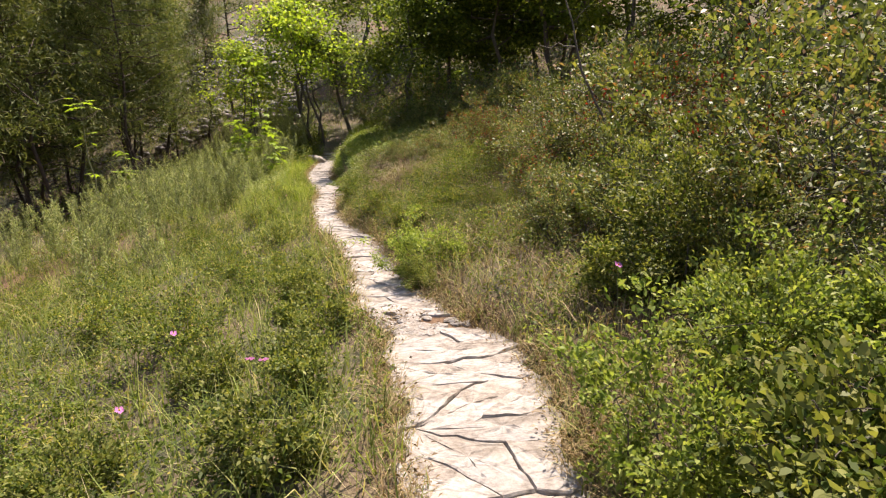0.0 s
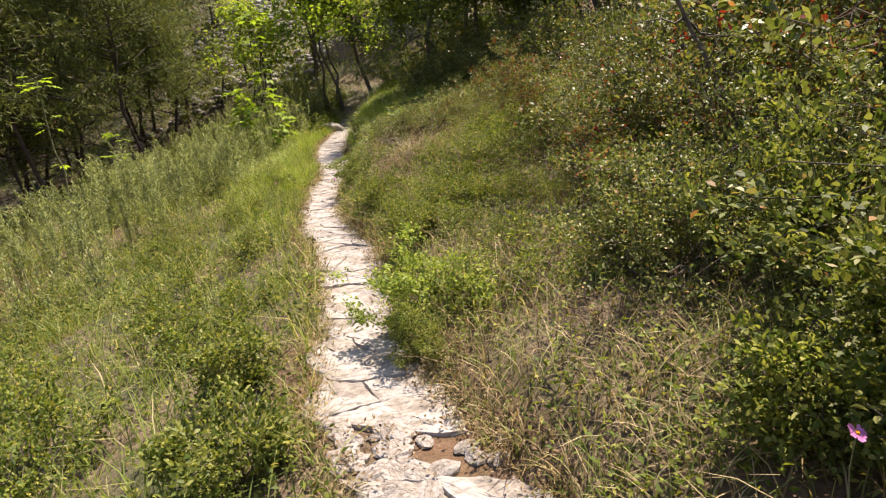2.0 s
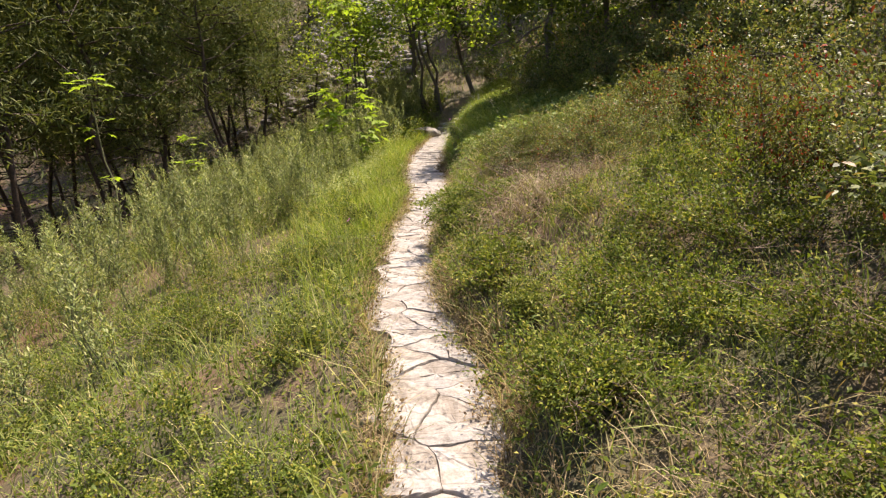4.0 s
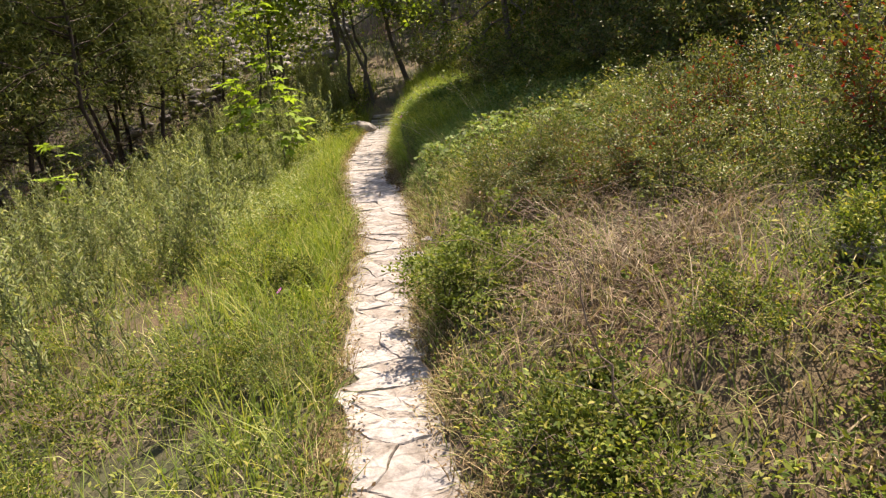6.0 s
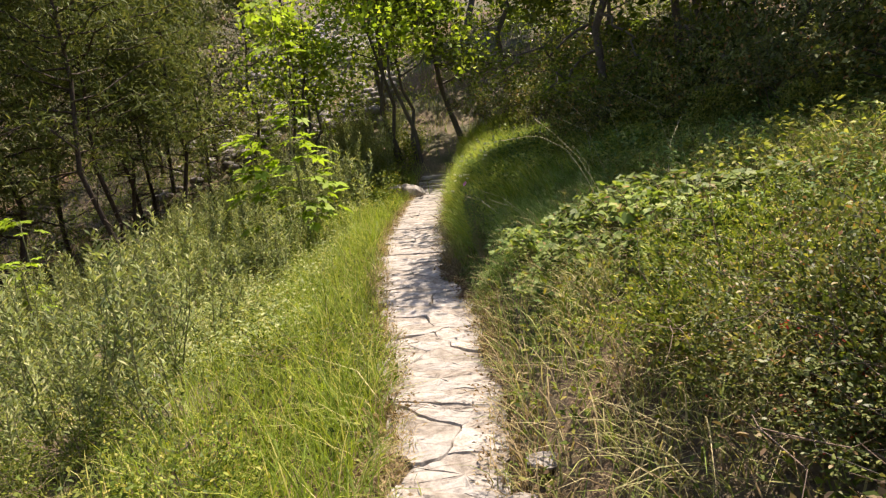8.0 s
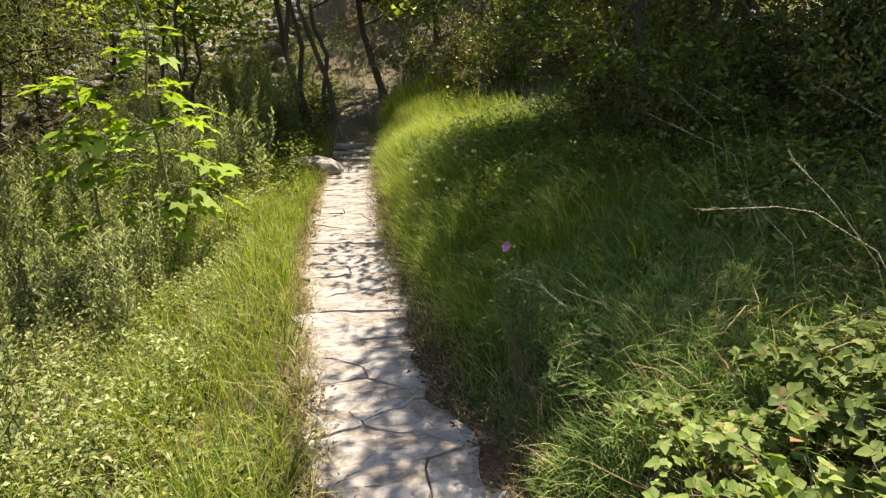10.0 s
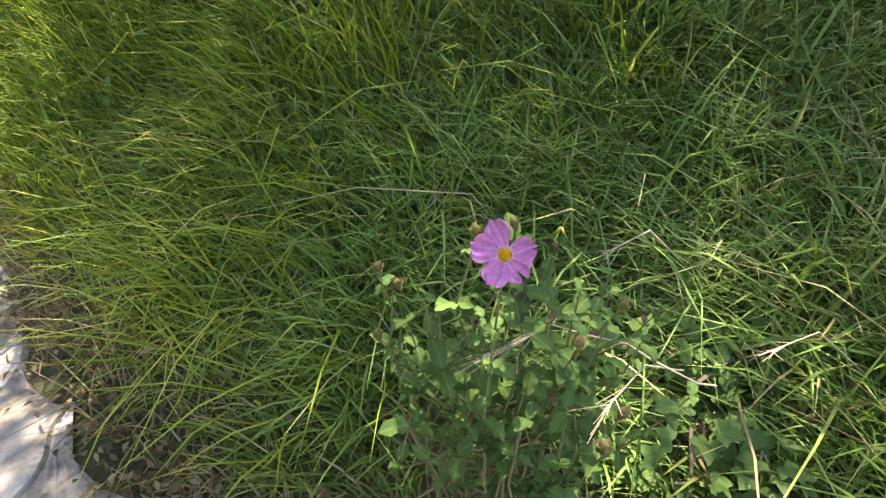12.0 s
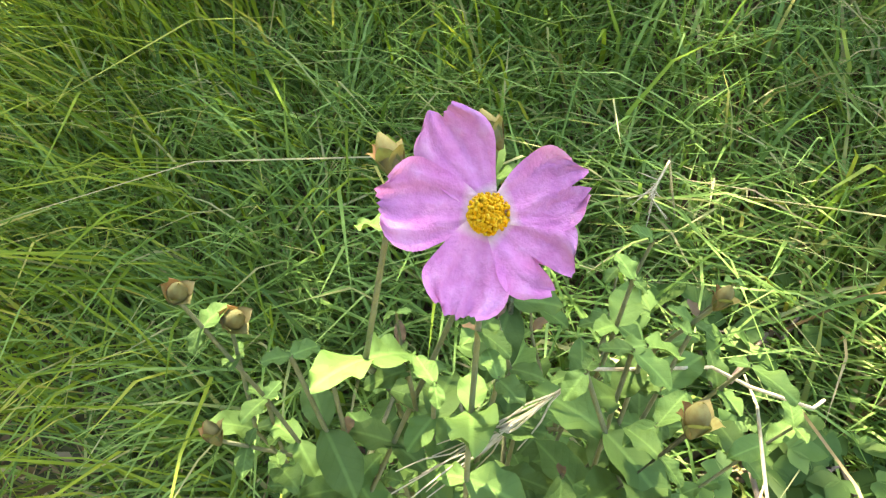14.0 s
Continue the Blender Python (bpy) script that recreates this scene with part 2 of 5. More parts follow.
def veined_leaf():
    """Felted leaf with a pale midrib, slanting veins and a quilted surface; the leaf's own y runs along the midrib."""
    m = M_CISTUS.copy()
    m.name = "veined_rockrose_leaf"
    nt = m.node_tree
    bsdf = nt.nodes["Principled BSDF"]
    tc = nt.nodes.new("ShaderNodeTexCoord")
    xyz = nt.nodes.new("ShaderNodeSeparateXYZ")
    nt.links.new(tc.outputs["Object"], xyz.inputs[0])

    def calc(op, a, b=0.0):
        n = nt.nodes.new("ShaderNodeMath")
        n.operation = op
        for socket, value in zip(n.inputs, (a, b)):
            if isinstance(value, (int, float)):
                socket.default_value = value
            else:
                nt.links.new(value, socket)
        return n.outputs[0]
    ax = calc("ABSOLUTE", xyz.outputs[0])
    wave = calc("ABSOLUTE", calc("SINE", calc("MULTIPLY", calc("SUBTRACT", xyz.outputs[1], ax), 620.0)))
    quilt = noise_node(nt, 420, 3)
    hgt = calc("ADD", calc("MULTIPLY", wave, 0.3), calc("MULTIPLY", quilt.outputs[0], 0.9))
    bump(nt, bsdf, hgt, 0.5, 0.0007)
    rib = ramp(nt, calc("MULTIPLY", ax, 100.0), [(0.03, (1.5, 1.45, 1.5)), (0.1, (1, 1, 1))]).outputs[0]
    dark = ramp(nt, wave, [(0.0, (0.93, 0.94, 0.92)), (0.35, (1, 1, 1))]).outputs[0]
    old = bsdf.inputs["Base Color"].links[0].from_socket
    nt.links.new(mix_color(nt, 1.0, mix_color(nt, 1.0, old, rib, "MULTIPLY"), dark, "MULTIPLY"), bsdf.inputs["Base Color"])
    return m


M_ROSELEAF = veined_leaf()
M_BROWN_LEAF = foliage("withered_leaves", [(0, (0.10, 0.065, 0.04)), (0.6, (0.19, 0.13, 0.08)), (1, (0.33, 0.26, 0.17))], 0.25, 0.75, 3)
M_WHITE = foliage("white_florets", [(0, (0.600, 0.600, 0.520)), (1, (0.800, 0.800, 0.720))], 0.3, 0.6, 3, (1, 1, 0.9))
M_BUD = foliage("hairy_buds", [(0, (0.13, 0.17, 0.06)), (0.5, (0.2, 0.2, 0.08)), (1, (0.27, 0.16, 0.085))], 0.3, 0.75, 260, (0.75, 0.55, 0.45))


def petal_material():
    m, nt, bsdf, out = material("pink_petal")
    n = noise_node(nt, 160, 5, 0.6)
    col = ramp(nt, n.outputs[0], [(0.3, (0.58, 0.17, 0.44)), (0.55, (0.68, 0.26, 0.55)), (0.8, (0.77, 0.40, 0.69))]).outputs[0]
    tc = nt.nodes.new("ShaderNodeTexCoord")
    xyz = nt.nodes.new("ShaderNodeSeparateXYZ")
    nt.links.new(tc.outputs["Object"], xyz.inputs[0])
    along = nt.nodes.new("ShaderNodeMath")
    along.operation = "MULTIPLY"
    along.inputs[1].default_value = 40.0
    nt.links.new(xyz.outputs[1], along.inputs[0])
    claw = ramp(nt, along.outputs[0], [(0.10, (0.6, 0.6, 0.6)), (0.19, (0, 0, 0))]).outputs[0]
    col = mix_color(nt, claw, col, (0.84, 0.72, 0.62))
    nt.links.new(col, bsdf.inputs["Base Color"])
    bsdf.inputs["Roughness"].default_value = 0.6
    bsdf.inputs["Specular IOR Level"].default_value = 0.2
    bump(nt, bsdf, n.outputs[0], 0.7, 0.003)
    tl = nt.nodes.new("ShaderNodeBsdfTranslucent")
    nt.links.new(col, tl.inputs[0])
    ms = nt.nodes.new("ShaderNodeMixShader")
    ms.inputs[0].default_value = 0.35
    nt.links.new(bsdf.outputs[0], ms.inputs[1])
    nt.links.new(tl.outputs[0], ms.inputs[2])
    nt.links.new(ms.outputs[0], out.inputs[0])
    return m


M_PETAL = petal_material()
M_STAMEN = foliage("yellow_stamens", [(0, (0.85, 0.42, 0.01)), (0.6, (0.95, 0.58, 0.02)), (1, (0.98, 0.72, 0.08))], 0.3, 0.6, 200, (1, 0.9, 0.8))


# ---- mesh helpers ----
def unit(v):
    return v / np.maximum(np.linalg.norm(v, axis=-1, keepdims=True), 1e-9)


def np_mesh(name, verts, faces, mat, smooth=False):
    """A mesh of faces that all have the same number of corners."""
    verts, faces = np.asarray(verts, np.float32).reshape(-1, 3), np.asarray(faces, np.int32)
    k = faces.shape[1]
    me = bpy.data.meshes.new(name)
    me.vertices.add(len(verts))
    me.vertices.foreach_set("co", verts.ravel())
    me.loops.add(faces.size)
    me.loops.foreach_set("vertex_index", faces.ravel())
    me.polygons.add(len(faces))
    me.polygons.foreach_set("loop_start", np.arange(0, faces.size, k, dtype=np.int32))
    if smooth:
        me.polygons.foreach_set("use_smooth", np.ones(len(faces), bool))
    me.materials.append(mat)
    me.update(calc_edges=True)
    return me


def part(name, me, parent, label=""):
    ob = new(name, me)
    ob.parent = parent
    return tagged(ob, label)


def join(*groups):
    """Joins (verts, faces) pairs of equal face size."""
    vs, fs, n = [], [], 0
    for v, f in groups:
        if len(v):
            vs.append(np.asarray(v).reshape(-1, 3))
            fs.append(np.asarray(f) + n)
            n += len(vs[-1])
    return np.concatenate(vs), np.concatenate(fs)


def tube(points, radii, sides=5):
    """A tapering tube along a line, in quads."""
    p = np.asarray(points, float)
    r = np.asarray(radii, float)
    d = unit(np.gradient(p, axis=0))
    ref = np.where(np.abs(d[:, 2:3]) > 0.9, [[1.0, 0, 0]], [[0, 0, 1.0]])
    a = unit(np.cross(d, ref))
    b = np.cross(d, a)
    th = np.linspace(0, 2 * np.pi, sides, endpoint=False)
    v = p[:, None] + r[:, None, None] * (a[:, None] * np.cos(th)[None, :, None] + b[:, None] * np.sin(th)[None, :, None])
    n = len(p)
    i, j = np.meshgrid(np.arange(n - 1), np.arange(sides), indexing="ij")
    f = np.stack([i * sides + j, i * sides + (j + 1) % sides, (i + 1) * sides + (j + 1) % sides, (i + 1) * sides + j], -1).reshape(-1, 4)
    return v.reshape(-1, 3), f


def leaves(c, axis, length, width, r, fold=0.25, oval=False):
    """Small folded leaves at c along axis: pointed, of four corners, or oval, of six."""
    n = len(c)
    axis = unit(axis)
    side = unit(np.cross(axis, unit(r.normal(size=(n, 3)) * 0.6 + [0, 0, 1])))
    up = np.cross(side, axis)
    L = (length * r.uniform(0.6, 1.25, n))[:, None]
    W = (width * r.uniform(0.7, 1.2, n))[:, None]
    if oval:
        low, high = c + axis * L * 0.28 + up * W * fold * 0.8, c + axis * L * 0.68 + up * W * fold - up * L * 0.03
        v = np.stack([c, low + side * W * 0.42, high + side * W * 0.44, c + axis * L - up * L * 0.12, high - side * W * 0.44, low - side * W * 0.42], 1)
        return v.reshape(-1, 3), np.arange(n * 6).reshape(n, 6)
    v = np.stack([c, c + axis * L * 0.5 + side * W * 0.5 + up * W * fold, c + axis * L - up * L * 0.12, c + axis * L * 0.5 - side * W * 0.5 + up * W * fold], 1)
    return v.reshape(-1, 3), np.arange(n * 4).reshape(n, 4)


def blades(p, h, width, bend, heading, r, segs=3):
    """Grass blades as narrow curved triangles strips: p roots, h lengths, bend the reach of the tip."""
    n = len(p)
    out = np.stack([np.cos(heading), np.sin(heading), np.zeros(n)], 1)
    tw = heading + np.pi / 2 + r.normal(0, 0.5, n)
    side = np.stack([np.cos(tw), np.sin(tw), np.zeros(n)], 1)
    vs = []
    for k in range(segs + 1):
        t = k / segs
        c = p + out * (bend * h * t ** 1.7)[:, None]
        c = c + np.array([0, 0, 1]) * (h * (t - 0.5 * np.minimum(bend, 1.1) * t ** 2.2))[:, None]
        if k < segs:
            w = (width * 0.5 * (1 - 0.75 * t ** 1.5))[:, None]
            vs += [c - side * w, c + side * w]
        else:
            vs.append(c)
    v = np.stack(vs, 1)
    m = 2 * segs + 1
    tri = []
    for k in range(segs - 1):
        a = 2 * k
        tri += [(a, a + 1, a + 3), (a, a + 3, a + 2)]
    tri.append((2 * segs - 2, 2 * segs - 1, 2 * segs))
    f = (np.arange(n) * m)[:, None, None] + np.array(tri)[None]
    return v.reshape(-1, 3), f.reshape(-1, 3)


# ---- the lie of the land ----
EDGE_Y = [-6, 1, 2.7, 3.3, 3.8, 4.3, 5.2, 6.2, 7.1, 7.7, 8.5, 10, 11.3, 12.4, 13.3, 14.0, 14.8, 16, 17.2, 19.8, 22, 25, 30]
EDGE_L = [0.15, 0.10, 0.05, 0.02, 0.02, -0.18, -0.27, -0.42, -0.62, -0.84, -0.97, -1.13, -1.18, -1.32, -1.56, -1.64, -1.77, -1.88, -1.92, -1.95, -1.85, -1.3, -0.4]
EDGE_R = [0.75, 0.70, 0.86, 0.90, 0.72, 0.46, 0.24, 0.08, -0.05, -0.28, -0.50, -0.66, -0.66, -0.72, -0.80, -0.96, -1.06, -1.14, -1.19, -1.22, -1.15, -0.6, 0.3]


def left_edge(y):
    return np.interp(y, EDGE_Y, EDGE_L)


def right_edge(y):
    return np.interp(y, EDGE_Y, EDGE_R)


def height(x, y):
    x, y = np.asarray(x, float), np.asarray(y, float)
    er, el = x - right_edge(y), left_edge(y) - x
    amp = np.interp(y, [2, 8, 12, 15, 18, 22, 26], [0.22, 0.34, 0.52, 0.62, 0.75, 0.55, 0.2])
    pr, pl = np.maximum(er, 0), np.maximum(el, 0)
    z = amp * (1 - np.exp(-pr / 0.45)) + 0.17 * np.minimum(pr, 9) + 0.05 * np.maximum(pr - 9, 0)
    z = z - 0.20 * np.minimum(pl, 6) - 0.24 * np.clip(pl - 6, 0, 6)
    z = z + 0.26 * np.maximum(y - 20.3, 0) * np.clip((y - 20.3) / 2, 0, 1) * np.exp(-np.maximum(y - 26, 0) / 6)
    far = 0.55 * np.maximum(y - 25.5, 0) + 0.35 * np.maximum(x - 9, 0) + 0.3 * np.maximum(-x - 30, 0) + 0.3 * np.maximum(-8 - y, 0)
    z = z + 34 * np.tanh(far / 34)
    off = np.clip(np.maximum(er, el) / 0.3, 0, 1)
    rough = 0.03 * np.sin(3.1 * x + 1.3 * y) + 0.03 * np.sin(2.3 * y - 1.7 * x + 1) + 0.02 * np.sin(6.3 * x - 4.1 * y)
    wide = 0.10 * np.sin(0.6 * x + 0.9 * y) + 0.08 * np.sin(1.1 * y - 0.5 * x)
    return z + off * rough + np.clip(np.maximum(er, el) / 2.5, 0, 1) * wide - 0.006 * (off < 0.01)


def lines(a, b, step, lo, hi, grow=1.28):
    c = list(np.arange(a, b + 1e-6, step))
    d = step
    while c[-1] < hi:
        d *= grow
        c.append(c[-1] + d)
    d = step
    while c[0] > lo:
        d *= grow
        c.insert(0, c[0] - d)
    return np.array(c)


gx, gy = lines(-5, 4, 0.09, -420, 420), lines(-1, 23, 0.11, -420, 420)
X, Y = np.meshgrid(gx, gy, indexing="ij")
V = np.stack([X, Y, height(X, Y)], -1)
ni, nj = X.shape
I, J = np.meshgrid(np.arange(ni - 1), np.arange(nj - 1), indexing="ij")
Fq = np.stack([I * nj + J, (I + 1) * nj + J, (I + 1) * nj + J + 1, I * nj + J + 1], -1).reshape(-1, 4)
ground = tagged(new("ground", np_mesh("ground", V, Fq, M_GROUND, True)), "brown soil and leaf litter of a hillside slope", "ground", kind="structure")


def scatter(n, x0, x1, y0, y1, keep, r):
    """Random ground points in a box for which keep(x, y, el, er) beats a random number."""
    x, y = r.uniform(x0, x1, n), r.uniform(y0, y1, n)
    el, er = left_edge(y) - x, x - right_edge(y)
    ok = r.uniform(size=n) < keep(x, y, el, er)
    x, y = x[ok], y[ok]
    return np.stack([x, y, height(x, y) - 0.01], 1)


def patches(x, y, s=1.0, seed=0.0):
    """Broad irregular patches between 0 and 1."""
    v = np.sin(1.9 * s * x + 0.7 * s * y + seed) + np.sin(2.7 * s * y - 1.1 * s * x + 2 * seed) + np.sin(1.2 * s * x - 2.1 * s * y + 3 * seed + 1)
    return np.clip(0.5 + v / 4, 0, 1)


def grass(name, label, pts, mat, h, width, bend, r, segs=3, heading=None, tuft=0.0):
    n = len(pts)
    hd = r.uniform(0, 2 * np.pi, n) if heading is None else heading + r.normal(0, 0.9, n)
    hh = h * r.uniform(0.45, 1.2, n) * (0.62 + 0.6 * patches(pts[:, 0], pts[:, 1], 3.1, h * 40) * patches(pts[:, 0], pts[:, 1], 7.3, h * 90) ** 0.5)
    bd = np.clip(r.normal(bend, 0.25, n), 0.05, 1.5)
    v, f = blades(pts, hh, width * r.uniform(0.6, 1.3, n), bd, hd, r, segs)
    return tagged(new(name, np_mesh(name, v, f, mat)), label, "grass", kind="stuff")


# left verge and lit bank: bright lush grass
r = np.random.default_rng(11)
p1 = scatter(105000, -3.6, -0.3, 7.0, 21.5, lambda x, y, el, er: (el > 0.03 + 0.08 * patches(x, y, 5.0, 1.0)) * np.clip(1.25 - el / np.interp(y, [7, 9, 12, 20], [0.5, 0.9, 1.3, 1.3]), 0, 1) * (0.35 + 0.65 * patches(x, y, 1.7, 6.6)) * np.clip((y - 7.6) / 3.5, 0.0, 1), r)
p2 = scatter(70000, -1.5, 1.6, 13.8, 22.5, lambda x, y, el, er: (er > 0.03 + 0.1 * patches(x, y, 5.0, 3.0)) * np.clip(1.3 - er / 1.5, 0, 1) * np.clip((y - 13.6) / 1.0, 0, 1), r)
grass("lush_verge_grass", "bright yellow-green tall grass along the stone path", p1, M_GRASS_LUSH, 0.42, 0.0062, 0.6, r)
grass("lush_bank_grass", "bright yellow-green grass on the steep path bank", p2, M_GRASS_LUSH, 0.38, 0.0062, 0.75, r, heading=np.pi)
# bank in the shade of the trees: long drooping blades
p3 = scatter(46000, -1.0, 2.6, 11.4, 17.5, lambda x, y, el, er: (er > np.where((y > 13.15) & (y < 13.85), 0.3, 0.06)) * np.clip(1.25 - er / 3.0, 0, 1) * np.interp(y, [11.4, 12.6, 13.3], [0.06, 0.25, 1]), r)
grass("bank_grass", "long drooping green grass on the shaded bank", p3, M_GRASS_BANK, 0.28, 0.0052, 0.8, r, 3)
p3b = scatter(42000, -0.75, 0.85, 12.9, 15.2, lambda x, y, el, er: (er > np.where((y > 13.15) & (y < 13.85), 0.3, 0.08)), r)
grass("bank_turf", "dense fine green turf under the pink rockrose", p3b, M_GRASS_BANK, 0.19, 0.0055, 0.85, r, 3)
p3c = scatter(9000, -0.9, -0.3, 12.9, 14.1, lambda x, y, el, er: (er > 0.02) * (er < 0.4), r)
grass("foot_turf", "short green turf at the foot of the bank", p3c, M_GRASS_BANK, 0.11, 0.006, 0.8, r)
# left meadow
p4 = scatter(128000, -9.5, 0.1, -3, 22, lambda x, y, el, er: (el > 0.0) * np.interp(el, [0, 0.3, 2.5, 5.2, 6.6], [0.9, 1, 0.9, 0.6, 0.0]) * (0.45 + 0.55 * patches(x, y, 2.1)), r)
grass("meadow_grass", "olive and straw-coloured meadow grass", p4, M_GRASS_MEADOW, 0.40, 0.0075, 0.65, r, 2)
# right side: green and dry mixed
p5 = scatter(90000, -0.9, 6.5, -3, 13.5, lambda x, y, el, er: (er > 0.0) * np.where((y > 5.8) & (y < 10.8) & (er > 0.3), 0.5, 1.0) * np.where(y < 8.3, np.interp(er, [0, 0.2, 1.3, 2.0, 6], [0.8, 1, 0.85, 0.2, 0.1]), np.interp(er, [0, 0.2, 3, 6], [0.8, 1, 0.6, 0.2])) * (0.45 + 0.55 * patches(x, y, 1.1, 2.0)), r)
grass("dry_grass", "dry brown and straw grass on the slope", p5, M_GRASS_DRY, 0.30, 0.006, 0.85, r)
p6 = scatter(80000, -0.9, 6.5, -3, 13.5, lambda x, y, el, er: (er > 0.0) * np.where(y < 8.3, np.interp(er, [0, 0.2, 1.3, 2.0, 6], [0.9, 1, 0.85, 0.2, 0.1]), np.interp(er, [0, 0.2, 3, 6], [0.9, 1, 0.6, 0.2])) * (0.3 + 0.7 * patches(x, y, 1.3, 5.0)), r)
grass("slope_grass", "olive-green grass on the slope above the path", p6, M_GRASS_MEADOW, 0.27, 0.006, 0.7, r)
p9 = scatter(52000, -0.7, 3.2, 10.2, 15.2, lambda x, y, el, er: (er > np.where((y > 13.0) & (y < 14.0), 0.5, 0.3)) * np.interp(y, [10.2, 10.8, 12.4, 13.2, 15.2], [0.3, 1, 1, 0.3, 0.1]) * patches(x, y, 1.6, 3.3), r)
grass("straw_grass", "bleached straw grass lying on the sunny bank", p9, M_GRASS_PALE, 0.36, 0.005, 1.05, r)
pt = scatter(12000, -0.3, 1.4, 8.0, 10.2, lambda x, y, el, er: (er > 0.3) * np.clip(1.3 - np.hypot((x - 0.38) / 0.55, (y - 9.05) / 0.7), 0, 1) * (0.3 + 0.7 * patches(x, y, 3.1, 2.0)), r)
pt = pt + np.array([0, 0, 1]) * r.uniform(0.0, 0.09, (len(pt), 1))
grass("flattened_straw", "bleached brown straw lying flat on the slope", pt, M_STRAW, 0.3, 0.0036, 1.4, r)
# short dry tufts hugging the stones
p7 = scatter(160000, -2.4, 1.2, 0.5, 21, lambda x, y, el, er: ((el > -0.09 * patches(x, y, 4.0, 6.0)) * (el < 0.14) + (er > -0.09 * patches(x, y, 4.0, 9.0)) * (er < 0.14)) * (0.35 + 0.65 * patches(x, y, 2.5, 1.0)), r)
p7 = p7[np.hypot(p7[:, 0] + 0.89, p7[:, 1] - 13.5) > 0.2]
grass("path_edge_grass", "short dry grass tufts at the edges of the stones", p7, M_GRASS_DRY, 0.2, 0.005, 0.8, r)
# ragged fringe of short dry grass creeping over the stones
fy = r.uniform(0.8, 21, 46000)
fo = r.normal(0.02, 0.05, len(fy))
fx = np.where(r.uniform(0, 1, len(fy)) < 0.45, left_edge(fy) - fo, right_edge(fy) + fo)
keep = (np.hypot(fx + 0.89, fy - 13.5) > 0.16) & (r.uniform(0, 1, len(fy)) < 0.12 + 0.9 * patches(fx, fy, 3.3, 2.2) ** 1.5)
fx, fy = fx[keep], fy[keep]
grass("stone_fringe_grass", "short bleached grass creeping over the edges of the stones", np.column_stack([fx, fy, height(fx, fy) + 0.01]), M_GRASS_DRY, 0.11, 0.005, 1.0, r, 2)
# far slopes
p8 = scatter(36000, -16, 12, 20, 34, lambda x, y, el, er: 0.25 + 0.75 * patches(x, y, 0.6, 4.0) * ((el > 0) | (er > 0)), r)
grass("far_slope_grass", "tall mixed grass on the slope beyond the path", p8, M_GRASS_MEADOW, 0.5, 0.014, 0.5, r, 2)


def herb_carpet(name, label, pts, mat, leaf, spread, r, per=9):
    """Low leafy undergrowth: rosettes and short leafy shoots."""
    n = len(pts)
    h = r.uniform(0.06, spread, n)
    t = r.uniform(0.15, 1, (n, per))
    ang = r.uniform(0, 2 * np.pi, (n, per))
    c = pts[:, None] + np.stack([0.05 * np.cos(ang) * t, 0.05 * np.sin(ang) * t, h[:, None] * t], -1)
    ax = np.stack([np.cos(ang), np.sin(ang), r.uniform(0.0, 0.9, (n, per))], -1)
    v, f = leaves(c.reshape(-1, 3), ax.reshape(-1, 3), leaf, leaf * 0.5, r)
    return tagged(new(name, np_mesh(name, v, f, mat)), label, "undergrowth", kind="stuff")


h1 = scatter(38000, -7, 0.1, -2, 19, lambda x, y, el, er: (el > 0.02) * np.interp(y, [-2, 5, 8, 11, 19], [0.95, 0.8, 0.6, 0.3, 0.25]) * np.interp(el, [0, 1.5, 5], [1, 0.9, 0.6]) * patches(x, y, 1.2, 3.0), r)
herb_carpet("meadow_herbs", "low green leafy herbs among the meadow grass", h1, M_HERB, 0.036, 0.28, r, 8)
h2 = scatter(21000, -0.9, 5.5, -2, 12.8, lambda x, y, el, er: (er > 0.02) * np.interp(er, [0, 1.5, 5], [1, 0.7, 0.3]) * patches(x, y, 1.4, 7.0), r)
herb_carpet("slope_herbs", "low green leafy herbs on the slope", h2, M_HERB, 0.032, 0.26, r, 8)
h3 = scatter(9000, -1, 3.2, 11.5, 18.5, lambda x, y, el, er: (er > np.where((y > 12.6) & (y < 14.7), 1.3, 0.25)) * 0.7 * patches(x, y, 1.8, 1.5), r)
herb_carpet("bank_herbs", "broad-leaved herbs among the shaded grass", h3, M_CISTUS, 0.045, 0.26, r)
h9 = scatter(3000, -0.6, 3.0, 12.2, 17.5, lambda x, y, el, er: (er > np.where(y < 14.6, 1.1, 0.35)) * patches(x, y, 1.5, 4.5), r)
herb_carpet("broad_herbs", "broad-leaved green herbs standing out of the bank grass", h9, M_BUSH, 0.045, 0.3, r, 12)
h4 = scatter(3600, -7, -1.9, 18, 24, lambda x, y, el, er: (el > 0.15) * 0.7, r)
h10 = scatter(2400, -4.2, -1.9, 12.5, 18, lambda x, y, el, er: (el > 0.5) * (0.3 + 0.7 * patches(x, y, 1.5, 2.0)), r)
herb_carpet("tall_verge_herbs", "leafy green herbs behind the verge grass", h10, M_WEED, 0.036, 0.4, r, 14)
herb_carpet("shade_herbs", "tall dark herbs in the shade beside the path", h4, M_HERB, 0.06, 0.75, r, 16)
h5 = scatter(11000, -20, 14, 20, 36, lambda x, y, el, er: ((el > 0.3) | (er > 1.0)) * patches(x, y, 0.7, 6.0), r)
herb_carpet("far_undergrowth", "leafy undergrowth on the slope beyond the path", h5, M_TREE, 0.09, 0.6, r, 8)
h6 = scatter(9000, -24, -6, 4, 30, lambda x, y, el, er: (el > 4) * patches(x, y, 0.6, 2.5), r)
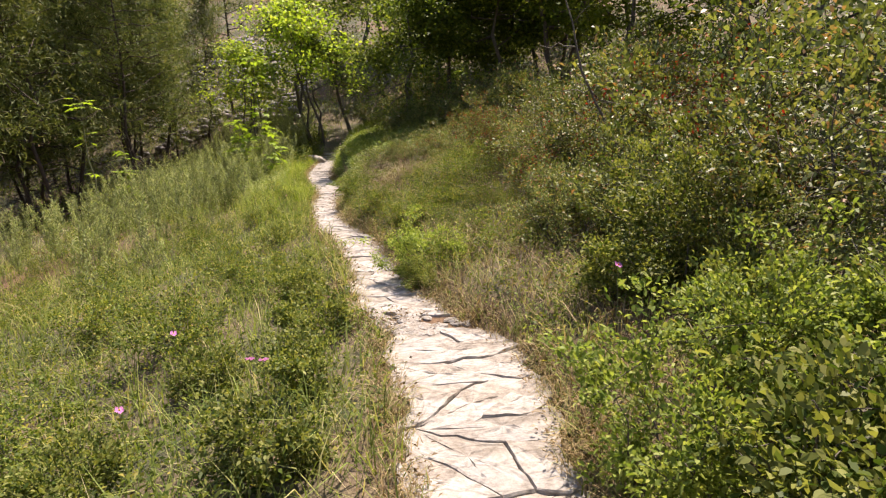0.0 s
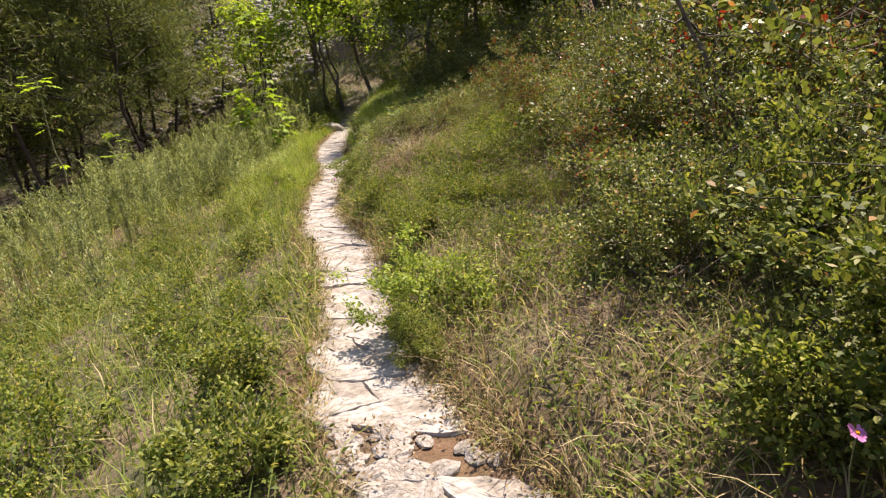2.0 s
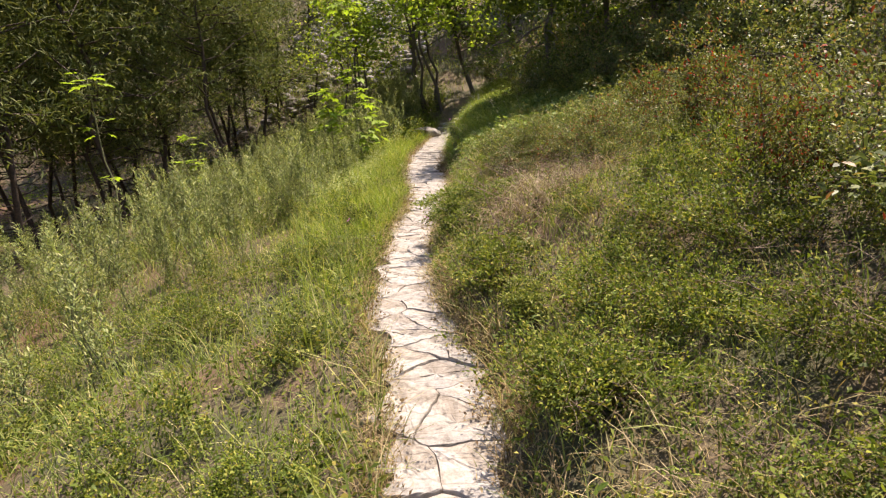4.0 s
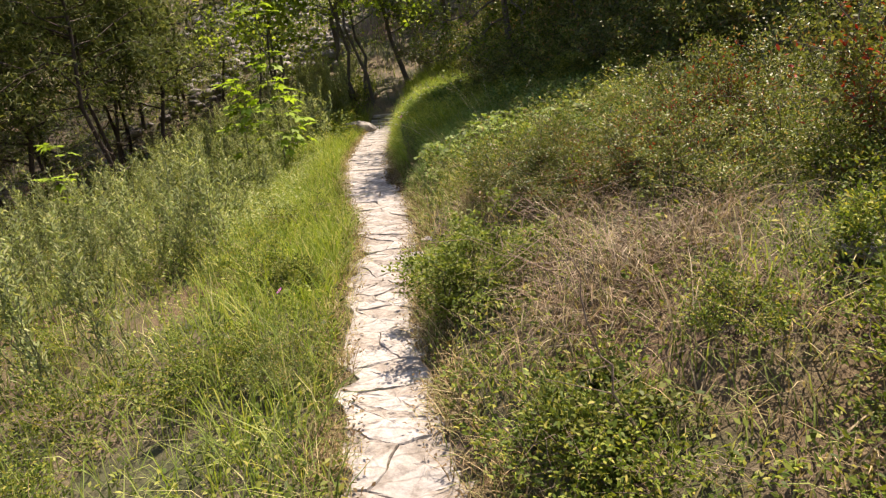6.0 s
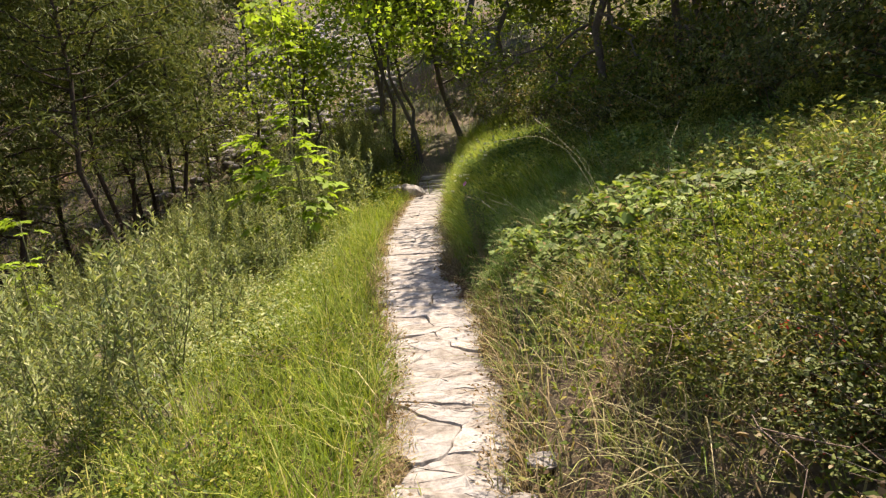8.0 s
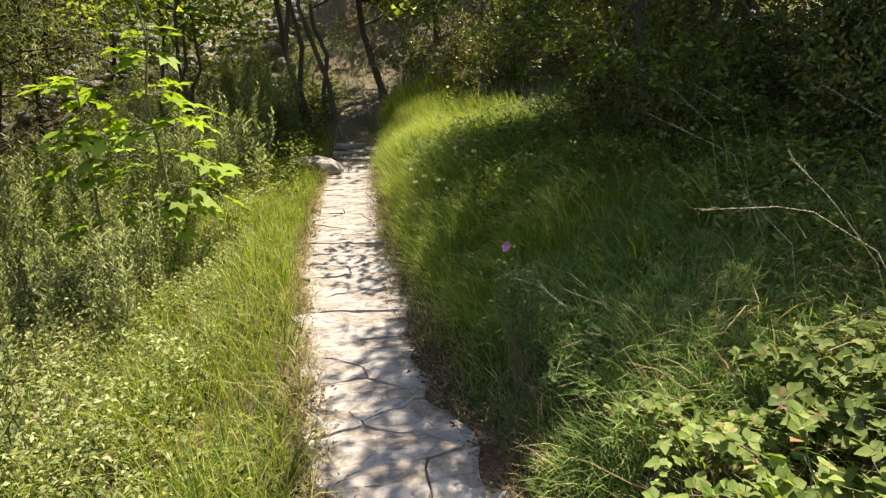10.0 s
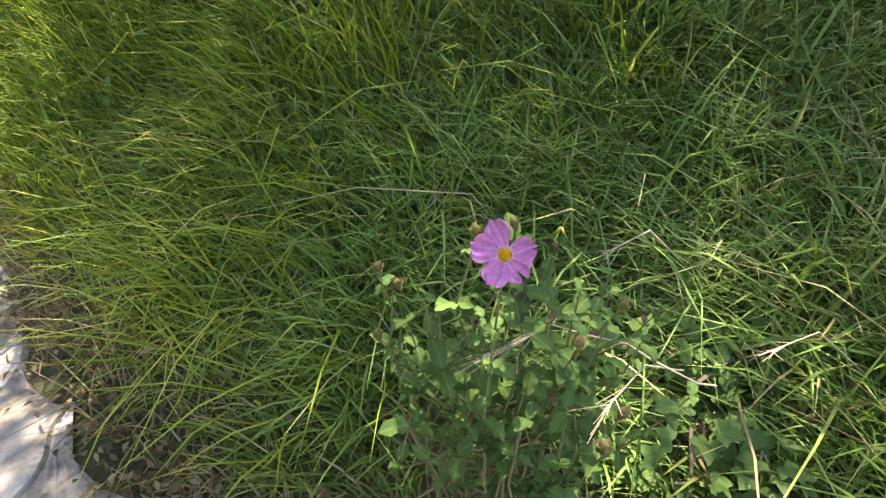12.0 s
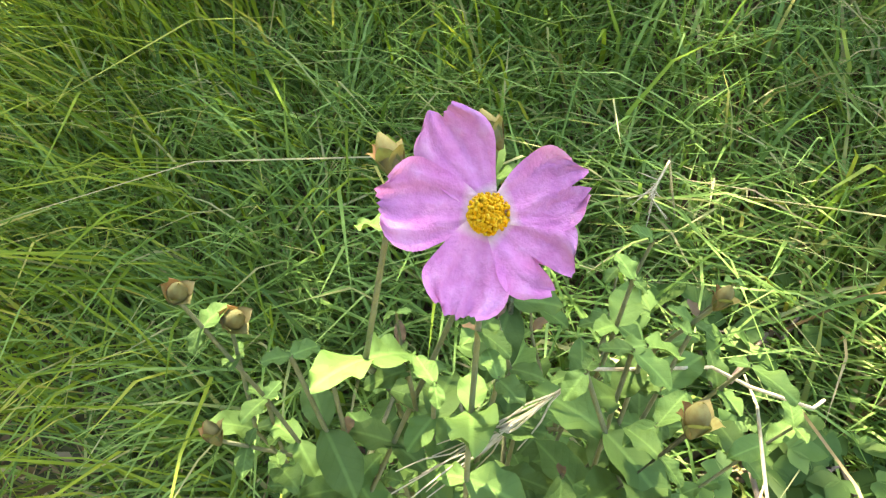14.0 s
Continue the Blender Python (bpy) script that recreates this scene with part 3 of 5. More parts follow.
herb_carpet("wood_floor_litter", "brown litter and dead leaves under the pines", h6, M_BROWN_LEAF, 0.06, 0.1, r, 6)


h8 = scatter(3500, -3.4, -0.5, 6.8, 20.5, lambda x, y, el, er: (el > 0.03) * (el < 1.5) * patches(x, y, 2.2, 8.0) ** 2, r)
herb_carpet("verge_herbs", "small leafy herbs among the verge grass", h8, M_BUSH, 0.034, 0.3, r, 9)
h7 = scatter(60000, -2.4, 1.3, 0, 21, lambda x, y, el, er: np.where((y > 3.85) & (y < 4.2) & (el < 0) & (er < 0), 0.5 * patches(x, y, 4.0, 3.0), 0.0) + 0.6 * ((np.abs(el - 0.02) < 0.12) | (np.abs(er - 0.01) < 0.15)) * patches(x, y, 3.0, 2.0), r)
h7b = scatter(800, -1.2, -0.8, 13.2, 14.8, lambda x, y, el, er: (er < 0.02) * (er > -0.13 * np.exp(-((y - 13.95) / 0.6) ** 2)), r)
h7 = np.concatenate([h7, h7b])
h7[:, 2] += 0.03
herb_carpet("path_litter", "dry brown leaf litter beside and between the stones", h7, M_BROWN_LEAF, 0.026, 0.06, r, 3)


# ---- shrubs and trees ----
def bent(a, b, r, n=5, wob=0.08):
    t = np.linspace(0, 1, n)[:, None]
    L = np.linalg.norm(b - a)
    p = a + (b - a) * t + r.normal(0, wob * L, (n, 3)) * np.sin(np.pi * t)
    return p


def shrub(name, label, category, seed, radius, tall, count, leaf, leaf_mat, stem_mat=None, lift=0.1, slender=0.5, stalks=0):
    """A shrub at the origin: forked stems, and leaves in clusters along the twigs, with gaps between."""
    r = np.random.default_rng(seed)
    root = tagged(new(name), label, category)
    tips = []
    for k in range(stalks or int((9 + 8 * radius) * (1.5 if stem_mat else 1))):
        a = r.uniform(0, 2 * np.pi)
        q = r.uniform(0.15, 1) ** 0.6
        top = np.array([radius * q * np.cos(a), radius * q * np.sin(a), tall * (1.02 - 0.55 * q ** 2) * r.uniform(0.62, 1.08)])
        base = np.array([0.1 * radius * np.cos(a), 0.1 * radius * np.sin(a), -0.05])
        p = bent(base, top, r)
        w = 0.007 * tall + 0.003
        stems = [tube(p, np.linspace(w, 0.25 * w, 5), 4)]
        tips.append(p[2:])
        for b in range(5):
            s = p[r.integers(2, 5)]
            e = s + r.normal(0, 1, 3) * np.array([0.32, 0.32, 0.24]) * radius + [0, 0, 0.08 * tall]
            e[2] = max(e[2], lift * tall)
            q2 = bent(s, e, r, 4)
            stems.append(tube(q2, np.linspace(0.4 * w, 0.12 * w, 4), 3))
            tips.append(q2)
        part("stem", np_mesh(name + "_stem", *join(*stems), stem_mat or M_BARK, True), root)
    tp = np.concatenate(tips)
    hub = tp[r.integers(0, len(tp), max(count // 13, 8))] + r.normal(0, 0.05 * radius, (max(count // 13, 8), 3))
    idx = r.integers(0, len(hub), count)
    idx = idx[hub[idx, 2] > lift * tall] if lift else idx
    c = hub[idx] + r.normal(0, 0.024 * radius + 0.7 * leaf, (len(idx), 3)) * [1, 1, 0.7]
    c[:, 2] = np.maximum(c[:, 2], 0.02)
    ax = unit(c - np.array([0, 0, 0.35 * tall])) * 0.7 + r.normal(0, 0.6, c.shape) + [0, 0, 0.25]
    v, f = leaves(c, ax, leaf, leaf * slender, r, oval=True)
    part("foliage", np_mesh(name + "_leaves", v, f, leaf_mat), root)
    return root


def place(proto, x, y, s=1.0, turn=0.0, dz=0.0, sz=None, label="", group=""):
    m = Matrix.Translation((x, y, float(height(x, y)) + dz)) @ Matrix.Rotation(turn, 4, "Z") @ Matrix.Diagonal((s, s, sz or s, 1))
    ob = copy_thing(proto, m)
    return tagged(ob, label, group=group)


def drop_proto(*protos):
    for p in protos:
        for o in (*p.children_recursive, p):
            bpy.data.objects.remove(o)


G = "shrubs of the slope"
PLACES = np.random.default_rng(123)
bush_a = shrub("bush", "dense low bush with small bright green leaves beside the path", "bush", 1, 0.42, 0.55, 7400, 0.028, M_BRIGHTBUSH, lift=0.05)
bush_b = shrub("bush", "loose low bush with fresh green leaves", "bush", 2, 0.40, 0.5, 3900, 0.037, M_BUSH, lift=0.05)
bush_d = shrub("bush", "broad leafy bush with small olive-green leaves and a dark inside", "bush", 12, 0.6, 0.85, 7600, 0.034, M_BUSH, lift=0.12)
bush_c = shrub("bush", "low olive-green bush in the grass", "bush", 3, 0.5, 0.45, 3400, 0.03, M_HERB, lift=0.03)
scrub_a = shrub("scrub_oak", "tall scrub bush with small dark leaves", "shrub", 4, 0.95, 1.4, 7200, 0.042, M_SCRUB, lift=0.12)
scrub_b = shrub("scrub_oak", "sprawling scrub bush with olive leaves and bare twigs", "shrub", 5, 1.0, 1.1, 7200, 0.040, M_SCRUB, lift=0.06)
red_a = shrub("red_shrub", "shrub with reddish-brown leaves and bare twigs", "shrub", 6, 0.75, 1.0, 4600, 0.038, M_RED, lift=0.1)
dead_a = shrub("dead_brush", "pile of dry bare twigs with a few withered leaves", "brushwood", 7, 0.6, 0.42, 320, 0.026, M_BROWN_LEAF, M_TWIG, lift=0.0, stalks=16)
mat_bush = shrub("bush", "low sprawling herb bush with narrow olive-green leaves and dry stems", "bush", 9, 0.5, 0.32, 1900, 0.027, M_HERB, M_TWIG, lift=0.02, slender=0.38, stalks=9)
thicket = shrub("scrub_oak", "tall dark scrub bush under the trees", "shrub", 8, 0.95, 1.4, 2800, 0.064, M_SCRUB, lift=0.1, stalks=9)


def bramble(seed, canes, reach, tall, leaf, mat=None):
    """Arching canes with three-fold leaves: each leaflet oval, pointed and folded along its rib."""
    r = np.random.default_rng(seed)
    root = tagged(new("bramble"), "sprawling bramble with pale broad leaflets on arching canes", "bramble")
    vs, fs = [], []
    flat = np.array([(0, 0, 0), (0.3, 0.28, 0.06), (0.42, 0.6, 0.08), (0.22, 0.92, 0.02), (0, 1.15, -0.08), (-0.22, 0.92, 0.02), (-0.42, 0.6, 0.08), (-0.3, 0.28, 0.06), (0, 0.55, -0.02)])
    tri = np.array([(8, k, (k + 1) % 8) for k in range(8)])
    for k in range(canes):
        a = r.uniform(0, 2 * np.pi)
        q = reach * r.uniform(0.5, 1.1)
        top = tall * r.uniform(0.6, 1.1)
        t = np.linspace(0, 1, 9)[:, None]
        p = np.concatenate([q * t * np.cos(a), q * t * np.sin(a), top * (2.6 * t - 1.9 * t ** 2) - 0.03], 1) + r.normal(0, 0.012, (9, 3))
        part("cane", np_mesh("bramble_cane", *tube(p, np.linspace(0.0035, 0.0015, 9), 5), M_TWIG, True), root)
        for u in np.linspace(0.22, 1, 13):
            c = np.array([np.interp(u * 8, np.arange(9), p[:, j]) for j in range(3)])
            out = r.uniform(0, 2 * np.pi)
            tilt = r.normal(0, 0.4, 2)
            for turn, size in ((0, 1.0), (1.15, 0.8), (-1.15, 0.8)):
                h = out + turn
                w = flat * leaf * size * r.uniform(0.75, 1.2)
                x, y = w[:, 0] * np.cos(h) - w[:, 1] * np.sin(h), w[:, 0] * np.sin(h) + w[:, 1] * np.cos(h)
                base = c + 0.025 * np.array([-np.sin(out), np.cos(out), 0.6])
                fs.append(tri + 9 * len(vs))
                vs.append(base + np.stack([x, y, w[:, 2] + x * tilt[0] + y * tilt[1]], 1))
    part("foliage", np_mesh("bramble_leaves", np.concatenate(vs), np.concatenate(fs), mat or M_BRAMBLE), root)
    return root


bramble_bush = bramble(17, 15, 0.42, 0.42, 0.046)
broad_herb = bramble(18, 7, 0.12, 0.17, 0.021, M_CISTUS)
tagged(broad_herb, "low broad-leaved green herb in the bank grass", "herb")
# bushes close to the path
for x, y, s, a in ((-0.55, 13.38, 1.0, 0.5), (-0.45, 13.48, 1.1, 2.0)):
    place(broad_herb, x, y, s, a, group="broad herbs on the bank")
place(bush_a, 0.38, 5.2, 0.95, 0.3, dz=-0.08, sz=0.85, group=G)
place(bush_d, 0.38, 4.8, 0.36, 1.9, dz=-0.05, label="small low bush with olive-green leaves beside the stones", group=G)
place(bush_a, -0.30, 9.40, 1.0, 2.2, sz=0.82, label="dense low bush with bright green leaves leaning over the stones", group=G)
place(bush_b, -0.02, 8.05, 0.85, 4.0, dz=-0.05, sz=0.6, group=G)
place(bush_b, 0.2, 7.35, 0.45, 1.0, group=G)
place(bush_b, 0.35, 6.4, 0.6, 2.0, group=G)
place(bush_a, 1.02, 1.75, 1.0, 5.0, group=G)
place(bush_b, 1.3, 1.2, 1.1, 0.7, group=G)
place(bush_a, 1.5, 2.0, 0.95, 1.1, group=G)
place(bush_a, 1.85, 1.5, 1.0, 2.6, group=G)
place(bush_b, 1.75, 2.6, 0.9, 3.9, group=G)
place(bush_d, 2.0, 3.25, 1.0, 1.7, group=G)
place(bush_d, 2.0, 4.1, 0.85, 0.2, group=G)
place(bush_b, 1.5, 3.5, 0.8, 2.7, group=G)
place(scrub_a, 1.55, 4.75, 0.5, 1.7, label="small dark scrub bush on the slope", group=G)
place(scrub_b, 1.8, 4.7, 0.6, 3.7, label="leafy scrub bush with olive leaves on the slope", group=G)
for x, y, s, a in ((-0.45, 4.05, 0.85, 0), (-0.42, 3.2, 0.7, 1), (-0.5, 2.35, 0.75, 2), (-0.75, 1.7, 0.8, 3), (-0.75, 4.9, 0.75, 4), (-1.1, 3.5, 0.7, 5), (-1.3, 2.4, 0.7, 0.5)):
    place(bush_b, x, y, s, a, label="low leafy bush with fresh green leaves in the meadow", group=G)
for x, y, s, a in ((-1.5, 4.4, 0.9, 1), (-1.2, 5.6, 0.8, 2), (-2.2, 3.2, 0.9, 3), (-2.4, 5.2, 0.9, 4), (-1.9, 10.8, 0.75, 5), (-1.75, 9.2, 0.6, 0), (-2.4, 8.4, 0.7, 2), (-3.2, 7.0, 0.8, 1), (-3.4, 4.2, 0.8, 5), (-0.95, 6.3, 0.6, 3), (-1.25, 7.4, 0.6, 4), (-1.7, 6.6, 0.75, 0.5), (0.75, 7.4, 0.6, 1.1), (1.2, 8.3, 0.6, 2.2), (0.9, 6.6, 0.55, 3.3), (1.6, 8.9, 0.7, 4.4), (1.5, 6.9, 0.6, 5.5), (0.55, 8.2, 0.45, 0.7), (0.85, 11.2, 0.6, 1.9), (1.4, 11.5, 0.7, 2.8)):
    place(bush_c, x, y, s, a, group=G)
for k in range(75):
    y = PLACES.uniform(5.2, 11.8)
    x = float(right_edge(y)) + PLACES.uniform(0.3, 3.0)
    if 0.1 < x < 0.8 and 8.6 < y < 9.6:
        continue
    place(mat_bush, x, y, PLACES.uniform(0.55, 1.0), PLACES.uniform(0, 6), group=G)
for k in range(30):
    y = PLACES.uniform(5.5, 13.0)
    place(mat_bush, float(left_edge(y)) - PLACES.uniform(0.5, 4.2), y, PLACES.uniform(0.55, 1.0), PLACES.uniform(0, 6), label="low feathery grey-green herb bush in the meadow", group=G)
place(bush_b, -1.5, 10.4, 0.6, 2.0, label="low leafy dark bush in the verge grass", group=G)
place(scrub_b, -1.28, 9.1, 0.26, 1.0, label="small olive-brown bush with bare twigs by the stones", group=G)
for x, y, s, a, h in ((0.2, 12.2, 0.9, 0, 0.95), (0.5, 12.5, 1.0, 1, 0.75), (0.9, 12.1, 1.0, 2, 0.65), (-0.05, 12.75, 0.75, 3, 0.75), (0.5, 11.8, 0.9, 5, 0.8), (0.1, 12.5, 0.8, 0.6, 0.85), (0.1, 11.6, 0.7, 1.6, 0.7), (-0.3, 12.45, 0.75, 4.2, 0.85),
                      (-0.2, 12.05, 0.7, 2.2, 0.75), (-0.38, 12.8, 0.6, 0.9, 0.6), (0.3, 12.85, 0.7, 5.6, 0.6), (-0.42, 12.1, 0.5, 3.3, 0.6), (0.7, 11.8, 0.8, 4.6, 0.6)):
    place(bramble_bush, x, y, s, a, sz=h, group="brambles on the bank")
for k, (x, y, s, a) in enumerate(((0.35, 10.05, 0.4, 0.5), (0.6, 9.85, 0.42, 1.5), (0.85, 10.2, 0.46, 2.5), (0.45, 10.45, 0.4, 3.5), (0.85, 9.65, 0.42, 4.5), (1.1, 9.9, 0.5, 5.5), (1.25, 10.35, 0.55, 0.9), (0.15, 10.3, 0.32, 2.1), (1.5, 9.6, 0.55, 3.0), (1.7, 10.2, 0.6, 4.1))):
    place((scrub_b, red_a)[k % 2], x, y, s, a, sz=0.85 * s, label=("low tangled scrub with dark leaves and bare twigs", "low shrub with scattered deep red leaves over dark twigs")[k % 2], group=G)
for x, y, s, a in ((0.95, 14.9, 0.7, 0.4), (0.25, 15.0, 0.55, 1.7), (1.35, 14.1, 0.7, 3.1), (1.8, 13.5, 0.7, 4.4), (0.6, 14.6, 0.45, 5.0)):
    place(bush_b, x, y, s, a, label="leafy dark green bush in the shade of the bank", group=G)
for x, y, s, a in ((0.75, 6.9, 0.8, 0), (1.1, 7.6, 0.9, 1), (0.85, 8.1, 0.7, 2), (1.45, 8.2, 0.8, 3), (0.6, 6.2, 0.7, 4), (1.3, 6.3, 0.8, 5), (1.75, 7.7, 0.9, 0.6)):
    place(mat_bush, x, y, s, a, group=G)
# scrub on the slope
for k, (x, y, s, a) in enumerate(((2.1, 2.8, 0.5, 0), (2.75, 2.0, 0.9, 1), (2.7, 3.2, 1.0, 2), (1.95, 3.6, 0.5, 3), (3.4, 2.2, 1.1, 4), (3.0, 4.7, 0.8, 5), (2.05, 4.75, 0.6, 0.4),
                                  (3.6, 5.6, 1.3, 1.4), (2.5, 6.1, 0.9, 2.4), (4.4, 3.9, 1.4, 3.4), (3.4, 7.3, 1.2, 4.4), (2.0, 6.9, 0.6, 5.4), (4.6, 6.6, 1.4, 0.8), (2.6, 8.0, 0.8, 1.8),
                                  (4.2, 8.8, 1.2, 2.8), (3.2, 9.9, 0.8, 3.8), (5.2, 10.4, 1.2, 4.8), (2.4, 0.9, 0.8, 5.8), (2.8, 0.4, 1.2, 0.2), (1.9, -0.2, 0.7, 1.2))):
    place((scrub_a, scrub_b)[k % 2] if x < 3.3 else thicket, x, y, s, a, group=G)
for x, y, s, a in ((1.55, 7.6, 0.6, 0), (2.2, 7.2, 0.9, 2), (1.0, 9.6, 0.5, 4), (1.9, 9.1, 0.8, 5), (1.5, 10.6, 0.7, 0.5), (2.9, 6.6, 1.2, 1.5), (2.45, 5.3, 0.8, 2.2), (3.2, 5.0, 1.2, 3.2), (1.75, 5.85, 0.6, 4.2), (2.9, 3.9, 0.9, 5.2)):
    place(red_a, x, y, s, a, group=G)
for x, y, s, a in ((0.55, 10.35, 0.35, 0), (0.9, 10.85, 0.4, 1), (1.3, 10.25, 0.45, 2), (0.75, 9.75, 0.3, 3)):
    place(red_a, x, y, s, a, label="low shrub with scattered deep red leaves", group=G)
for x, y, s, a in ((0.35, 9.95, 0.9, 0), (0.9, 10.4, 1.0, 1), (0.25, 8.9, 0.8, 2), (0.95, 5.2, 0.6, 4), (1.2, 4.3, 0.5, 5), (1.25, 6.7, 0.7, 0.6), (0.65, 11.0, 0.8, 2.6), (0.8, 10.0, 0.7, 5.2)):
    place(dead_a, x, y, s, a, group="dry brushwood on the slope")
for x, y, s, a in ((0.95, 9.35, 0.42, 1), (0.5, 10.6, 0.45, 2), (1.6, 11.3, 0.6, 3), (2.4, 10.9, 0.7, 4), (0.2, 10.4, 0.4, 5)):
    place(scrub_b, x, y, s, a, label="low scrub bush with sparse olive leaves over dry twigs", group=G)
# dark thicket under the trees
for k, (x, y, s, a) in enumerate(((0.75, 15.1, 0.55, 4.1), (0.5, 15.9, 0.45, 0.8), (1.35, 14.5, 0.6, 0.7), (1.25, 15.4, 0.7, 3.6), (1.9, 13.9, 0.6, 5.0), (2.0, 14.6, 0.75, 2.9), (2.5, 13.3, 0.7, 1.1), (3.2, 12.7, 0.8, 0.2), (3.3, 13.5, 0.9, 4.4), (0.95, 16.3, 0.65, 0), (1.9, 15.2, 0.75, 1), (2.8, 14.2, 0.9, 2), (1.5, 17.2, 0.9, 3), (2.6, 16.0, 1.0, 4), (1.9, 18.0, 0.8, 5), (2.0, 18.6, 1.1, 0.3), (1.8, 20.2, 0.9, 1.3),
                                  (4.0, 13.0, 1.0, 2.3), (3.8, 15.2, 1.2, 3.3), (0.9, 21.5, 1.0, 4.3), (2.2, 20.4, 1.2, 5.3), (-0.1, 22.6, 0.9, 0.9), (1.2, 23.6, 1.2, 1.9))):
    place(thicket, x, y, s, a, group=G)


def tree(name, label, seed, tall, radius, bare, count, leaf, leaf_mat, lean=(0, 0), trunks=1, bark_mat=None, girth=0.07, slender=0.6):
    """A broadleaved tree at the origin: tapering trunks, limbs, twigs, and a crown of many leaves with gaps."""
    r = np.random.default_rng(seed)
    root = tagged(new(name), label, "tree")
    tips = []
    for k in range(trunks):
        a = r.uniform(0, 2 * np.pi)
        off = (0.12 + 0.1 * k) * (trunks > 1)
        base = np.array([off * np.cos(a), off * np.sin(a), -0.2])
        top = np.array([lean[0] + r.normal(0, 0.25 * radius), lean[1] + r.normal(0, 0.25 * radius), tall * r.uniform(0.85, 0.95)])
        p = bent(base, top, r, 8, 0.035)
        g = girth * r.uniform(0.6, 1)
        part("trunk", np_mesh(name + "_trunk", *tube(p, g * np.linspace(1.15, 0.22, 8), 8), bark_mat or M_BARK, True), root)
        for b in range(16 if trunks == 1 else 9):
            t = r.uniform(bare, 1)
            s = p[min(int(t * 7), 6)] * (1 - (t * 7) % 1) + p[min(int(t * 7) + 1, 7)] * ((t * 7) % 1)
            an = r.uniform(0, 2 * np.pi)
            L = radius * r.uniform(0.5, 1.05) * (1.1 - 0.55 * max(0, t - bare) / (1 - bare))
            e = s + np.array([L * np.cos(an), L * np.sin(an), L * r.uniform(-0.1, 0.6)])
            q = bent(s, e, r, 6)
            limbs = [tube(q, g * np.linspace(0.4, 0.08, 6), 4)]
            tips.append(q[2:])
            for c in range(5):
                s2 = q[r.integers(2, 6)]
                q2 = bent(s2, s2 + r.normal(0, 0.3 * L, 3) * [1, 1, 0.6], r, 4)
                limbs.append(tube(q2, g * np.linspace(0.14, 0.04, 4), 3))
                tips.append(q2[1:])
            part("limb", np_mesh(name + "_limb", *join(*limbs), bark_mat or M_BARK, True), root)
    tp = np.concatenate(tips)
    c = tp[r.integers(0, len(tp), count)] + r.normal(0, 0.1 * radius, (count, 3)) * [1, 1, 0.7]
    ax = r.normal(0, 1, c.shape) * [1, 1, 0.4] - [0, 0, 0.25]
    v, f = leaves(c, ax, leaf, leaf * slender, r)
    part("crown", np_mesh(name + "_crown", v, f, leaf_mat), root)
    return root


def pine(name, label, seed, tall, radius, bare, count):
    r = np.random.default_rng(seed)
    root = tagged(new(name), label, "pine tree")
    p = bent(np.array([0, 0, -0.3]), np.array([r.normal(0, 0.25), r.normal(0, 0.25), tall]), r, 8, 0.02)
    part("trunk", np_mesh(name + "_trunk", *tube(p, 0.046 * np.linspace(1.1, 0.15, 8), 7), M_PINEBARK, True), root)
    limbs, tips = [], []
    for b in range(46):
        t = bare + (1 - bare) * (b / 46) ** 0.9
        s = np.array([np.interp(t * 7, np.arange(8), p[:, k]) for k in range(3)])
        an = b * 2.4 + r.normal(0, 0.4)
        L = radius * (1.12 - 0.85 * (t - bare) / (1 - bare)) * r.uniform(0.6, 1.15)
        q = bent(s, s + np.array([L * np.cos(an), L * np.sin(an), L * r.uniform(0.0, 0.45)]), r, 5)
        limbs.append(tube(q, np.linspace(0.022, 0.006, 5), 3))
        tips.append(q[1:])
        for c in range(4):
            s2 = q[r.integers(1, 5)]
            tips.append(bent(s2, s2 + r.normal(0, 0.28 * L + 0.1, 3) * [1, 1, 0.5], r, 4)[1:])
    for b in range(14):
        t = r.uniform(0.08, bare)
        s = np.array([np.interp(t * 7, np.arange(8), p[:, k]) for k in range(3)])
        an = r.uniform(0, 2 * np.pi)
        L = radius * r.uniform(0.2, 0.6)
        limbs.append(tube(bent(s, s + np.array([L * np.cos(an), L * np.sin(an), r.uniform(-0.1, 0.2)]), r, 4), np.linspace(0.014, 0.004, 4), 3))
    tagged(part("branchwork", np_mesh(name + "_limbs", *join(*limbs), M_PINEBARK, True), root), kind="stuff")
    tp = np.concatenate(tips)
    c = tp[r.integers(0, len(tp), count)] + r.normal(0, 0.12, (count, 3))
    ax = r.normal(0, 1, c.shape) + [0, 0, 0.5]
    v, f = leaves(c, ax, 0.15, 0.022, r, 0.08)
    part("needles", np_mesh(name + "_needles", v, f, M_NEEDLE), root)
    return root


